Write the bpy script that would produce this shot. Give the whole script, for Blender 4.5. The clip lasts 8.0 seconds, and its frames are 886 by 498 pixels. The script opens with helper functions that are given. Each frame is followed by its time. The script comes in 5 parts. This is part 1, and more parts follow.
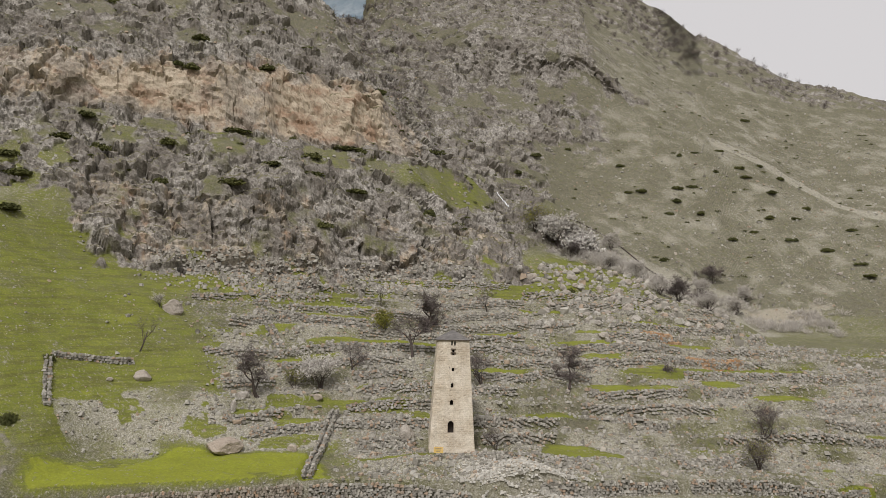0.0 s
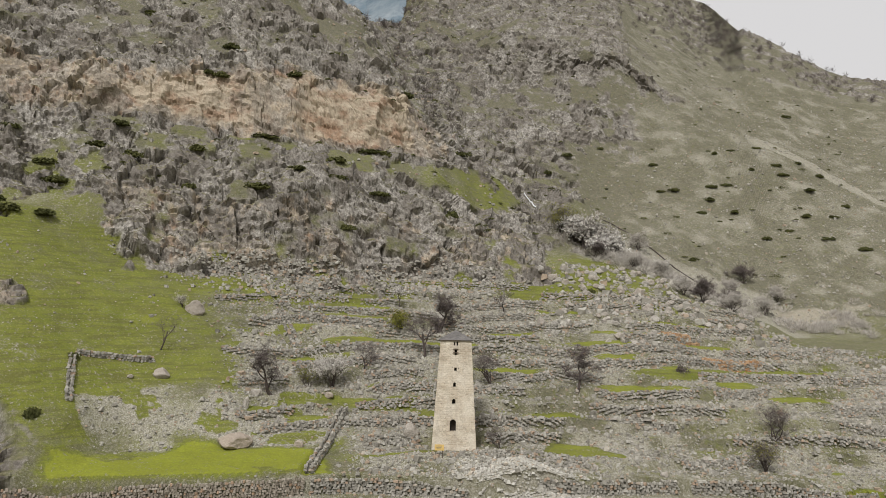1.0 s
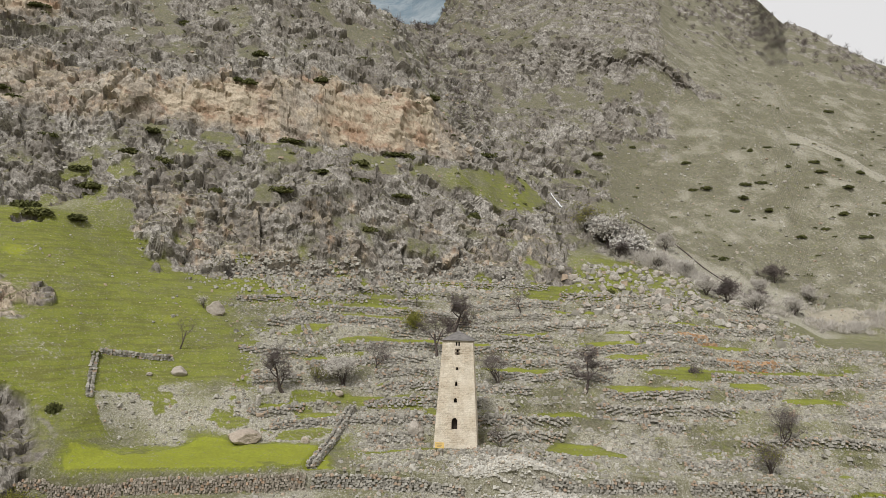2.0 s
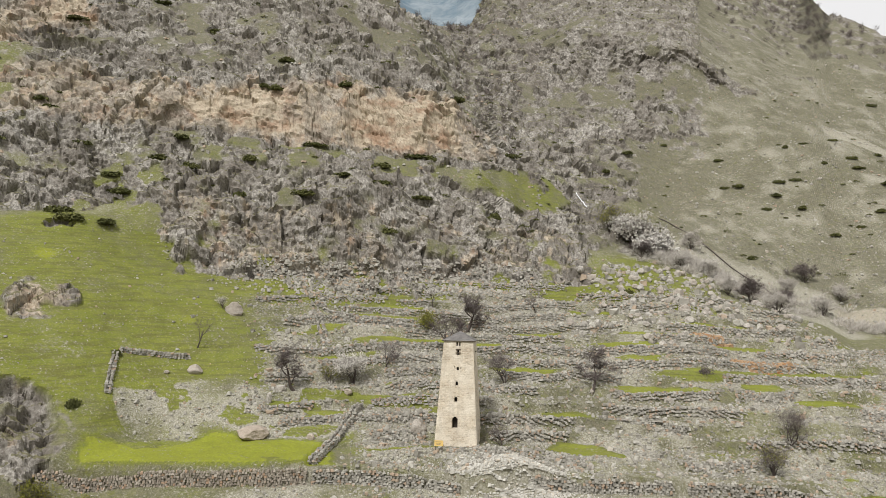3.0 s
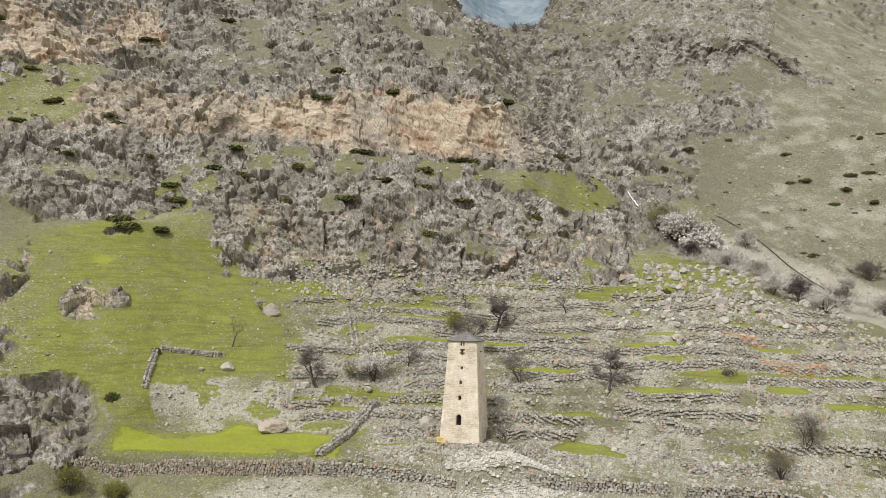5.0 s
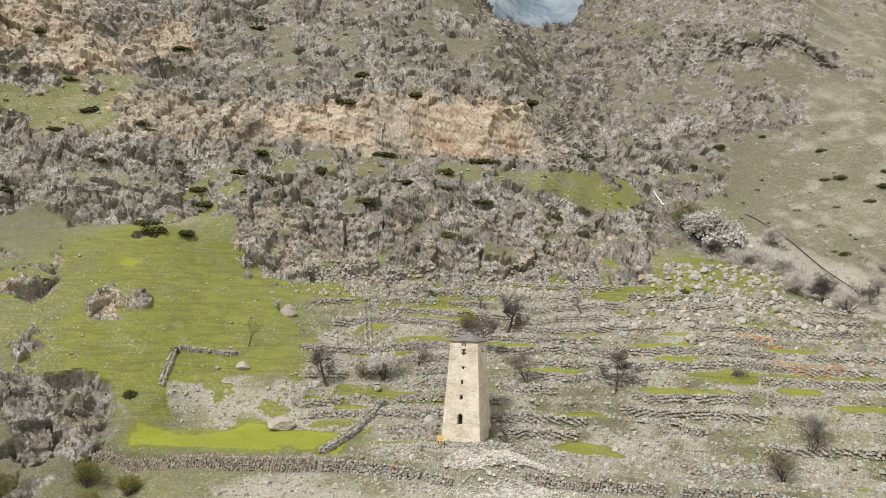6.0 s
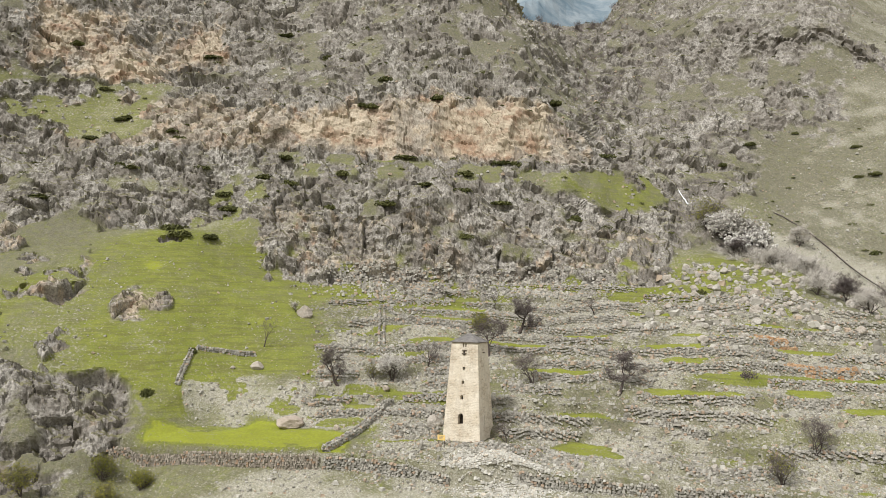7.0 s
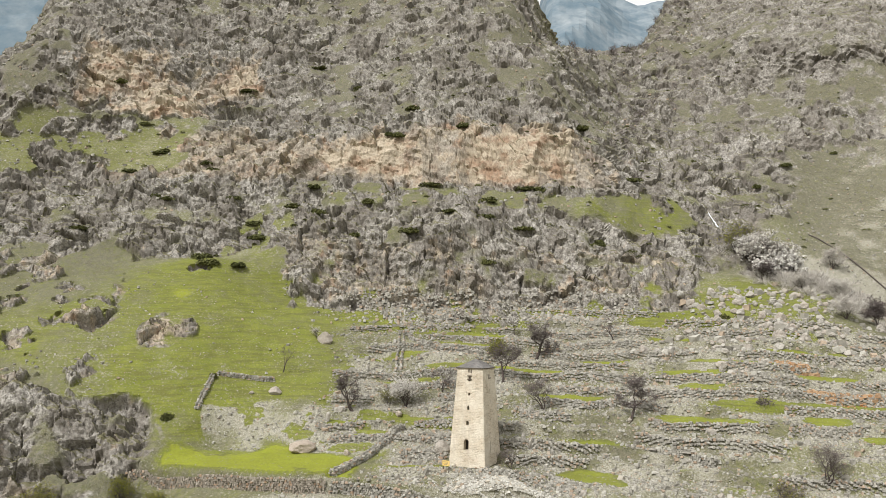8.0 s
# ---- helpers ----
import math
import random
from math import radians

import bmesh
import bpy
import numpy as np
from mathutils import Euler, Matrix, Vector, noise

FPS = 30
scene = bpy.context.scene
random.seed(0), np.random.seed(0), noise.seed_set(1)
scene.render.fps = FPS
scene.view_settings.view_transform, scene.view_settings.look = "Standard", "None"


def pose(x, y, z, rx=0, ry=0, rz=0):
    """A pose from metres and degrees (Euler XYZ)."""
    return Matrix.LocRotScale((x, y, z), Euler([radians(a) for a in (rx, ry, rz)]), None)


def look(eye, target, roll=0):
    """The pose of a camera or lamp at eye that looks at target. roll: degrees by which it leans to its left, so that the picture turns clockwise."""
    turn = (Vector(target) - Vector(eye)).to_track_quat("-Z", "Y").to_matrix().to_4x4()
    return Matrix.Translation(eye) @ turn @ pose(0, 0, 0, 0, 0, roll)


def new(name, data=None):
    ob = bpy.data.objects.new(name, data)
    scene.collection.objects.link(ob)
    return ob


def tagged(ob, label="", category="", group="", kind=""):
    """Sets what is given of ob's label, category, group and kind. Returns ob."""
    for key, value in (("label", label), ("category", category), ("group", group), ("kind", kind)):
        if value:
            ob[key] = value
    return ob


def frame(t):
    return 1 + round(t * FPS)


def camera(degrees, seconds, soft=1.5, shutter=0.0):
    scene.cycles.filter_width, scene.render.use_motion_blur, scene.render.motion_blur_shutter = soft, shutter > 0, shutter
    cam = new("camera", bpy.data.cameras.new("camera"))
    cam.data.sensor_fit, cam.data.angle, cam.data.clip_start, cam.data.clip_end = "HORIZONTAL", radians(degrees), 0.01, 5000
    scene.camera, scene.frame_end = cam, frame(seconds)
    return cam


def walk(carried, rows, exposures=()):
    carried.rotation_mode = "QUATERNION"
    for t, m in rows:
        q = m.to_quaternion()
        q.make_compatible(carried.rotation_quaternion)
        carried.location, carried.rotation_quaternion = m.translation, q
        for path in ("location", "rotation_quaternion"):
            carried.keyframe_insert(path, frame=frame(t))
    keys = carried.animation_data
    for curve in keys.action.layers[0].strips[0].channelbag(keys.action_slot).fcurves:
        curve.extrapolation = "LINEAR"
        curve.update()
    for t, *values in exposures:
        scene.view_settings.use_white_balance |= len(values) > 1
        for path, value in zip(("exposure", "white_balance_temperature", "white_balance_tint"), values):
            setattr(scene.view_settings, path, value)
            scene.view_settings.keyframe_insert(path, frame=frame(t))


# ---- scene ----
cam = camera(60.6, 8.0, soft=0.8)
METRES, EYE, TILT, LEAN, TURN = 55.0, 16.0, 5.0, -1.2, 0.0
ROWS = [
    (0.0, 0.0, 0.0, 0.0, 0.0, 0.0, -0.0),
    (0.5, 0.0565, -0.02, 0.0031, 1.91, -0.03, 0.13),
    (1.0, 0.1131, -0.0373, 0.0067, 3.8, -0.04, 0.27),
    (1.5, 0.1722, -0.0521, 0.01, 5.72, -0.06, 0.42),
    (3.0, 0.3561, -0.0827, 0.0206, 11.34, -0.14, 0.87),
    (3.5, 0.4176, -0.0873, 0.0221, 13.19, -0.12, 1.02),
    (4.0, 0.4794, -0.0891, 0.0239, 15.05, -0.1, 1.22),
    (4.5, 0.5399, -0.0884, 0.0252, 16.9, -0.07, 1.4),
    (6.0, 0.7276, -0.0705, 0.0274, 22.51, 0.05, 1.94),
    (6.5, 0.7908, -0.0599, 0.0269, 24.32, 0.13, 2.13),
    (7.0, 0.854, -0.0469, 0.0271, 26.19, 0.23, 2.31),
    (7.5, 0.917, -0.0306, 0.027, 28.2, 1.1, 2.54),
    (8.0, 0.9803, -0.0106, 0.0257, 30.26, 2.29, 2.77),
]
walk(cam, [(t, pose(0, 0, EYE, TILT, LEAN, TURN) @ pose(METRES * x, METRES * y, METRES * z, 90 + pitch, roll, yaw)) for t, x, y, z, yaw, pitch, roll in ROWS],
     exposures=[(0.0, -0.26, 6350, 15), (1.5, -0.1, 6300, 12), (3.0, 0.14, 6300, 12), (4.5, 0.26, 6300, 12), (8.0, 0.36, 6300, 11)])

# ---------------------------------------------------------------- terrain: cross-sections of the slope
# Bearings are degrees from the pivot, radius and height in metres. The nodes of all sections follow the same
# break lines: valley, front wall, tower bench, terraces, foot of the crag, brow, shelf, upper cliff, high slopes.
PIVOT = (26.0, -5.0)
SECTIONS = []


def section(bearing, radii, heights):
    SECTIONS.append((bearing, radii, heights))


section(-64, [20, 84, 104, 114, 126, 138, 148, 158, 166, 174, 184, 196, 208, 222, 240, 300, 500], [-42, -24, -10, 2, 9, 15, 20, 24, 30, 36, 43, 50, 60, 70, 62, 50, 30])
section(-59, [20, 84, 104, 114, 126, 138, 148, 158, 166, 174, 184, 196, 208, 220, 238, 300, 500], [-42, -24, -9, 2, 9, 15, 20, 24, 30, 36, 44, 52, 66, 86, 92, 80, 50])
section(-54, [20, 84, 104, 113, 122, 134, 144, 154, 163, 172, 182, 194, 207, 217, 230, 300, 500], [-42, -22, -8, 1, 8, 13.5, 19, 24, 29.5, 36, 45, 55, 69, 91, 110, 150, 150])
section(-48, [20, 84, 105, 112, 117, 126, 138, 147, 160, 170, 179, 192, 206, 217, 230, 300, 500], [-42, -18, -7, 0, 6, 11.5, 18, 23.5, 29, 36, 46, 57, 69, 88, 109, 175, 220])
section(-40, [20, 84, 104, 110, 117, 126, 139, 150, 159, 170, 178, 184, 199, 215, 228, 300, 500], [-42, -14, -6.5, -1, 5, 11.5, 20, 27, 33.5, 34.5, 47, 57, 72, 87, 106, 178, 230])
section(-33, [20, 84, 97, 112, 121, 127, 140, 152, 160, 167, 176, 184, 187, 201, 226, 300, 500], [-42, -10, -4, 0, 5.2, 9, 17.5, 23, 30, 41, 49, 58, 66, 81, 103, 184, 260])
section(-24, [20, 84, 97, 107, 115, 127, 137, 154, 160, 166, 172, 181, 188, 200, 214, 300, 500], [-42, -9, -3, -1.5, 2, 8.2, 13.5, 22.5, 30, 41, 49, 55, 71, 85, 103, 196, 280])
section(-19.5, [20, 84, 96, 108, 116, 125, 142, 158, 163, 169, 175, 183, 190, 213, 236, 300, 500], [-42, -8, -2.8, 0, 3.5, 7.6, 15, 22.8, 29.5, 42, 49, 55, 71, 96, 124, 170, 200])
section(-16, [20, 84, 96, 108, 116, 125, 144, 160, 164, 170, 176, 183, 190, 213, 238, 300, 500], [-42, -8, -2.8, 0.3, 4, 7.6, 15.6, 22.8, 29, 42, 48, 55, 71, 92, 110, 128, 120])
section(-11, [20, 84, 95, 106, 116, 126, 143, 163, 168, 173, 181, 190, 199, 214, 262, 345, 500], [-42, -7.5, -3, -0.5, 5, 8.5, 15.2, 24, 31, 40, 48, 54, 66, 74, 92, 147, 125])
section(-9, [20, 84, 96, 108, 116, 127, 143, 163, 170, 178, 186, 197, 208, 232, 280, 345, 500], [-42, -7, -3, -0.7, 4.8, 8.8, 15.2, 24, 30.5, 39, 46, 54, 66, 77, 103, 166, 235])
section(-7, [20, 84, 96, 110, 116, 127, 143, 163, 172, 182, 190, 203, 216, 253, 294, 335, 500], [-42, -7, -2.8, -0.8, 4.5, 9, 15.2, 24, 30, 37, 43, 54, 66, 80, 115, 152, 260])
section(-2, [20, 84, 98, 112, 121, 128, 142, 164, 180, 190, 203, 214, 234, 252, 280, 304, 500], [-42, -7, -2.2, -0.3, 5.2, 8, 14.3, 23.5, 30, 33.5, 43.5, 51, 61, 78, 103, 137, 265])
section(4, [20, 84, 105, 113, 119, 128, 144, 164, 178, 193, 206, 222, 238, 262, 285, 302, 560], [-42, -7, -3, -1, 2.3, 7.4, 13.5, 22, 27, 31.5, 36.5, 43, 52, 75, 108, 130, 290])
section(9, [20, 84, 104, 114, 122, 136, 148, 162, 171, 190, 204, 222, 236, 259, 286, 305, 580], [-42, -7, -3.3, -2.3, 2.6, 7.2, 12, 19, 19, 22.5, 27, 39, 49, 69, 95, 110, 285])
section(13, [20, 84, 104, 115, 122, 137, 148, 164, 175, 191, 205, 218, 237, 261, 290, 330, 600], [-42, -7.5, -4.5, -2.6, 2, 6.2, 10.5, 14, 15, 17, 22, 30, 45, 68, 88, 112, 262])
section(15, [20, 84, 104, 116, 122, 137, 148, 165, 178, 192, 205, 216, 237, 262, 300, 350, 425], [-42, -8, -5, -2.9, 1.7, 5.8, 9.5, 11, 12, 14, 19, 26, 43, 67, 88, 120, 172])
section(22, [20, 84, 106, 118, 127, 140, 150, 168, 185, 200, 212, 227, 240, 266, 296, 350, 405], [-42, -9, -5, -2, 1, 4.5, 7, 10.5, 12, 14.5, 20, 30, 41, 54, 70.5, 103, 135])
section(34, [20, 84, 106, 118, 127, 140, 152, 168, 185, 205, 218, 230, 245, 270, 300, 340, 390], [-42, -9, -5, -3, -1, 2, 5, 8, 10, 13, 20, 27, 36, 50, 62, 78, 98])
SB = np.array([s[0] for s in SECTIONS], float)
SR = np.array([s[1] for s in SECTIONS], float)
SZ = np.array([s[2] for s in SECTIONS], float)


def lattice(ix, iy, iz, seed):
    h = (ix * 374761393 + iy * 668265263 + iz * 2147483647 + seed * 974634777) & 0xFFFFFFFF
    h = ((h ^ (h >> 13)) * 1274126177) & 0xFFFFFFFF
    h = ((h ^ (h >> 16)) * 2246822519) & 0xFFFFFFFF
    return ((h ^ (h >> 15)) & 0xFFFF).astype(np.float32) / 65535.0


def vnoise(x, y, z, seed=0):
    """Smooth noise from -1 to 1."""
    x, y, z = np.broadcast_arrays(np.asarray(x, float), np.asarray(y, float), np.asarray(z, float))
    fx, fy, fz = np.floor(x), np.floor(y), np.floor(z)
    ix, iy, iz = fx.astype(np.int64), fy.astype(np.int64), fz.astype(np.int64)
    u, v, w = (x - fx).astype(np.float32), (y - fy).astype(np.float32), (z - fz).astype(np.float32)
    u, v, w = (q * q * q * (q * (q * 6 - 15) + 10) for q in (u, v, w))
    out = 0
    for dx in (0, 1):
        for dy in (0, 1):
            for dz in (0, 1):
                k = (u if dx else 1 - u) * (v if dy else 1 - v) * (w if dz else 1 - w)
                out = out + k * lattice(ix + dx, iy + dy, iz + dz, seed)
    return out * 2 - 1


def fbm(x, y, z, octaves=4, seed=0, gain=0.5):
    total, amp, norm = 0, 1.0, 0
    for o in range(octaves):
        total = total + amp * vnoise(x * 2 ** o + 17.3 * o, y * 2 ** o - 9.1 * o, z * 2 ** o + 5.7 * o, seed + o)
        norm += amp
        amp *= gain
    return total / norm


def ridged(x, y, z, octaves=4, seed=0, gain=0.55):
    total, amp, norm = 0, 1.0, 0
    for o in range(octaves):
        total = total + amp * (1 - np.abs(vnoise(x * 2 ** o + 11.3 * o, y * 2 ** o + 3.1 * o, z * 2 ** o - 5.7 * o, seed + o)))
        norm += amp
        amp *= gain
    return total / norm


def cells(x, y, z, seed=0):
    """Broken facets: each cell of space carries its own tilted plane. Gives the facet height, the cell's random number and the gap to the next cell."""
    fx, fy, fz = np.floor(x).astype(np.int64), np.floor(y).astype(np.int64), np.floor(z).astype(np.int64)
    d1 = np.full(x.shape, 9.0, np.float32)
    d2 = np.full(x.shape, 9.0, np.float32)
    own = np.zeros(x.shape, np.float32)
    facet = np.zeros(x.shape, np.float32)
    for dx in (-1, 0, 1):
        for dy in (-1, 0, 1):
            for dz in (-1, 0, 1):
                cx, cy, cz = fx + dx, fy + dy, fz + dz
                px = cx + lattice(cx, cy, cz, seed) - x
                py = cy + lattice(cx, cy, cz, seed + 1) - y
                pz = cz + lattice(cx, cy, cz, seed + 2) - z
                d = np.sqrt(px * px + py * py + pz * pz).astype(np.float32)
                near = d < d1
                lean = [lattice(cx, cy, cz, seed + 5 + c) - 0.5 for c in range(3)]
                facet = np.where(near, px * lean[0] + py * lean[1] + pz * lean[2], facet)
                own = np.where(near, lattice(cx, cy, cz, seed + 3), own)
                d2 = np.where(near, d1, np.minimum(d2, d))
                d1 = np.where(near, d, d1)
    return facet, own, d2 - d1


def ramp(x, a, b):
    q = np.clip((x - a) / (b - a), 0, 1)
    return q * q * (3 - 2 * q)


def band(x, a, b, soft):
    return ramp(x, a - soft, a + soft) * (1 - ramp(x, b - soft, b + soft))


def section_at(bearing):
    """Radii and heights of the break lines at these bearings (array of n): two arrays n x 17."""
    i = np.clip(np.searchsorted(SB, bearing) - 1, 0, len(SB) - 2)
    q = np.clip((bearing - SB[i]) / (SB[i + 1] - SB[i]), 0, 1)
    q = (0.45 * q + 0.55 * q * q * (3 - 2 * q))[:, None]
    return SR[i] * (1 - q) + SR[i + 1] * q, SZ[i] * (1 - q) + SZ[i + 1] * q


def smooth_profile(bearing, n=1500):
    """For each bearing a finely sampled profile: radius, height, break-line coordinate (each m x n)."""
    r, z = section_at(bearing)
    k = np.linspace(0, 16, n)
    i = np.minimum(k.astype(int), 15)
    q = k - i
    # Catmull-Rom, held back a little so that the brows stay crisp
    pad = lambda a: np.concatenate([2 * a[:, :1] - a[:, 1:2], a, 2 * a[:, -1:] - a[:, -2:-1]], 1)
    out = []
    for a in (r, z):
        p = pad(a)
        p0, p1, p2, p3 = p[:, i], p[:, i + 1], p[:, i + 2], p[:, i + 3]
        m1, m2 = 0.55 * (p2 - p0) / 2, 0.55 * (p3 - p1) / 2
        lin1 = 0.45 * (p2 - p1)
        q2, q3 = q * q, q * q * q
        out.append((2 * q3 - 3 * q2 + 1) * p1 + (q3 - 2 * q2 + q) * (m1 + lin1) + (-2 * q3 + 3 * q2) * p2 + (q3 - q2) * (m2 + lin1))
    rr, zz = out
    rr = np.maximum.accumulate(rr, axis=1)
    return rr, zz, np.broadcast_to(k, rr.shape)


STEP = 1.85      # height of a terrace


def terrace_zone(b, k):
    """How strongly the slope is terraced here, 0 to 1."""
    right = band(k, 1.9, 7.0, 0.35) * band(b, -21, 26, 3)
    mid = band(k, 3.6, 6.6, 0.3) * band(b, -27.5, -18, 2)
    return np.clip(np.maximum(right, mid), 0, 1)


def terrace_phase(x, y, z):
    return (z + 1.3 * vnoise(x / 27, y / 27, 0.5, 41) + 0.6 * vnoise(x / 9, y / 9, 1.5, 42) + 0.2 * vnoise(x / 2.5, y / 2.5, 2.5, 43)) / STEP


def stepped(b, k, x, y, z):
    zone = terrace_zone(b, k)
    s = terrace_phase(x, y, z)
    f = s - np.floor(s)
    riser = np.where(f < 0.80, f * 0.30 / 0.80, 0.30 + (f - 0.80) / 0.20 * 0.70)
    return z + zone * 0.9 * STEP * (riser - f)


# edge of the meadow and of the lowest terrace: a retaining wall runs along it
EDGE_X = [-60, -48, -44.4, -39, -32, -25, -19.4, -15, -10, -5, 1, 6, 12, 18, 25, 33, 42, 50, 62]
EDGE_Y = [70, 75, 77.9, 79.2, 80.2, 81.7, 83.3, 85.2, 87.0, 87.6, 88.0, 88.0, 90.0, 91.4, 93.3, 96.0, 97.0, 98.5, 101]


def edge_distance(x, y):
    return y - np.interp(x, EDGE_X, EDGE_Y)


def landform(b, k, x, y, z):
    """The ground as built by people: terraces, the walled meadow, the bench under the tower, the heap of gravel."""
    z = stepped(b, k, x, y, z)
    d = edge_distance(x, y)
    span = ramp(x, -49, -42) * (1 - ramp(x, 56, 62))
    flat = ramp(x, -45.5, -38.5) * (1 - ramp(x, -16.2, -15.0)) * ramp(d, 0.1, 0.8) * (1 - ramp(d, 9, 15))
    z = z * (1 - flat) + flat * (-2.0 + 0.11 * d + 0.02 * (x + 30))
    z = z - span * 1.9 * ramp(-d, -0.15, 0.35) * (1 - ramp(-d, 6, 16))
    z = z + 1.9 * np.exp(-((x - 9.5) ** 2 / 20 + (y - 90.8) ** 2 / 6))
    bench = np.exp(-(((x - 1.3) / 6.5) ** 4 + ((y - 96.5) / 4.5) ** 4))
    return z * (1 - 0.75 * bench) + 0.75 * bench * np.clip(z, -0.6, 0.3)

# ---------------------------------------------------------------- sky and sun: a bright, thinly overcast day
world = bpy.data.worlds.new("sky")
scene.world = world
world.use_nodes = True
wt = world.node_tree
wt.nodes.clear()
sky = wt.nodes.new("ShaderNodeTexSky")
sky.sky_type = "NISHITA"
sky.sun_disc = False
sky.sun_elevation, sky.sun_rotation = radians(51), radians(196.4)
sky.air_density, sky.dust_density, sky.ozone_density = 1.0, 8.0, 0.6
cloud = wt.nodes.new("ShaderNodeMixRGB")        # a veil of high cloud over the clear sky
cloud.inputs[0].default_value = 0.82
cloud.inputs[2].default_value = (9.3, 9.05, 8.5, 1)
wt.links.new(sky.outputs[0], cloud.inputs[1])
back = wt.nodes.new("ShaderNodeBackground")
back.inputs[1].default_value = 0.1
wt.links.new(cloud.outputs[0], back.inputs[0])
wo = wt.nodes.new("ShaderNodeOutputWorld")
wt.links.new(back.outputs[0], wo.inputs[0])
sun = new("sun", bpy.data.lights.new("sun", "SUN"))
sun.data.energy, sun.data.angle, sun.data.color = 2.9, radians(7), (1.0, 0.975, 0.92)
sun.matrix_world = look((-25, -85, 110), (0, 0, 0))

# ---------------------------------------------------------------- materials


class Mat:
    """A node material with short calls."""

    def __init__(self, name, rough=0.9, spec=0.2):
        self.m = bpy.data.materials.new(name)
        self.m.use_nodes = True
        self.t = self.m.node_tree
        self.b = self.t.nodes["Principled BSDF"]
        self.b.inputs["Roughness"].default_value = rough
        self.b.inputs["Specular IOR Level"].default_value = spec
        self.pos = self.t.nodes.new("ShaderNodeNewGeometry").outputs["Position"]

    def link(self, a, b):
        self.t.links.new(a, b)

    def scaled(self, sx, sy, sz, src=None):
        n = self.t.nodes.new("ShaderNodeVectorMath")
        n.operation = "MULTIPLY"
        self.link(src or self.pos, n.inputs[0])
        n.inputs[1].default_value = (sx, sy, sz)
        return n.outputs[0]

    def noise(self, scale, detail=5, rough=0.6, vec=None, lo=0.3, hi=0.7):
        n = self.t.nodes.new("ShaderNodeTexNoise")
        n.inputs["Scale"].default_value, n.inputs["Detail"].default_value, n.inputs["Roughness"].default_value = scale, detail, rough
        self.link(vec or self.pos, n.inputs["Vector"])
        return self.span(n.outputs[0], lo, hi)

    def span(self, value, lo, hi, a=0.0, b=1.0):
        n = self.t.nodes.new("ShaderNodeMapRange")
        n.inputs[1].default_value, n.inputs[2].default_value, n.inputs[3].default_value, n.inputs[4].default_value = lo, hi, a, b
        self.link(value, n.inputs[0])
        return n.outputs[0]

    def voronoi(self, scale, feature="DISTANCE_TO_EDGE", vec=None, out=0):
        n = self.t.nodes.new("ShaderNodeTexVoronoi")
        n.feature = feature
        n.inputs["Scale"].default_value = scale
        self.link(vec or self.pos, n.inputs["Vector"])
        return n.outputs[out]

    def warped(self, vec, scale, amount):
        """The place, pushed about by a soft noise."""
        n = self.t.nodes.new("ShaderNodeTexNoise")
        n.inputs["Scale"].default_value, n.inputs["Detail"].default_value = scale, 3
        self.link(vec, n.inputs["Vector"])
        a = self.t.nodes.new("ShaderNodeVectorMath")
        a.operation = "MULTIPLY_ADD"
        self.link(n.outputs["Color"], a.inputs[0])
        a.inputs[1].default_value = (amount, amount, amount)
        self.link(vec, a.inputs[2])
        return a.outputs[0]

    def attr(self, name):
        n = self.t.nodes.new("ShaderNodeAttribute")
        n.attribute_name = name
        return n.outputs["Fac"]

    def rand(self):
        return self.t.nodes.new("ShaderNodeObjectInfo").outputs["Random"]

    def island(self):
        return self.t.nodes.new("ShaderNodeNewGeometry").outputs["Random Per Island"]

    def math(self, op, a, b=0.5):
        n = self.t.nodes.new("ShaderNodeMath")
        n.operation = op
        n.use_clamp = op != "SUBTRACT"
        for i, v in enumerate((a, b)):
            if isinstance(v, (int, float)):
                n.inputs[i].default_value = v
            else:
                self.link(v, n.inputs[i])
        return n.outputs[0]

    def mix(self, fac, a, b):
        n = self.t.nodes.new("ShaderNodeMixRGB")
        for i, v in zip((0, 1, 2), (fac, a, b)):
            if isinstance(v, (int, float)):
                n.inputs[i].default_value = v
            elif isinstance(v, tuple):
                n.inputs[i].default_value = (*v, 1)
            else:
                self.link(v, n.inputs[i])
        return n.outputs[0]

    def colour(self, c):
        if isinstance(c, tuple):
            self.b.inputs["Base Color"].default_value = (*c, 1)
        else:
            self.link(c, self.b.inputs["Base Color"])
        return self

    def bump(self, height, distance=0.1, strength=0.6):
        n = self.t.nodes.new("ShaderNodeBump")
        n.inputs["Strength"].default_value, n.inputs["Distance"].default_value = strength, distance
        self.link(height, n.inputs["Height"])
        self.link(n.outputs[0], self.b.inputs["Normal"])
        return self


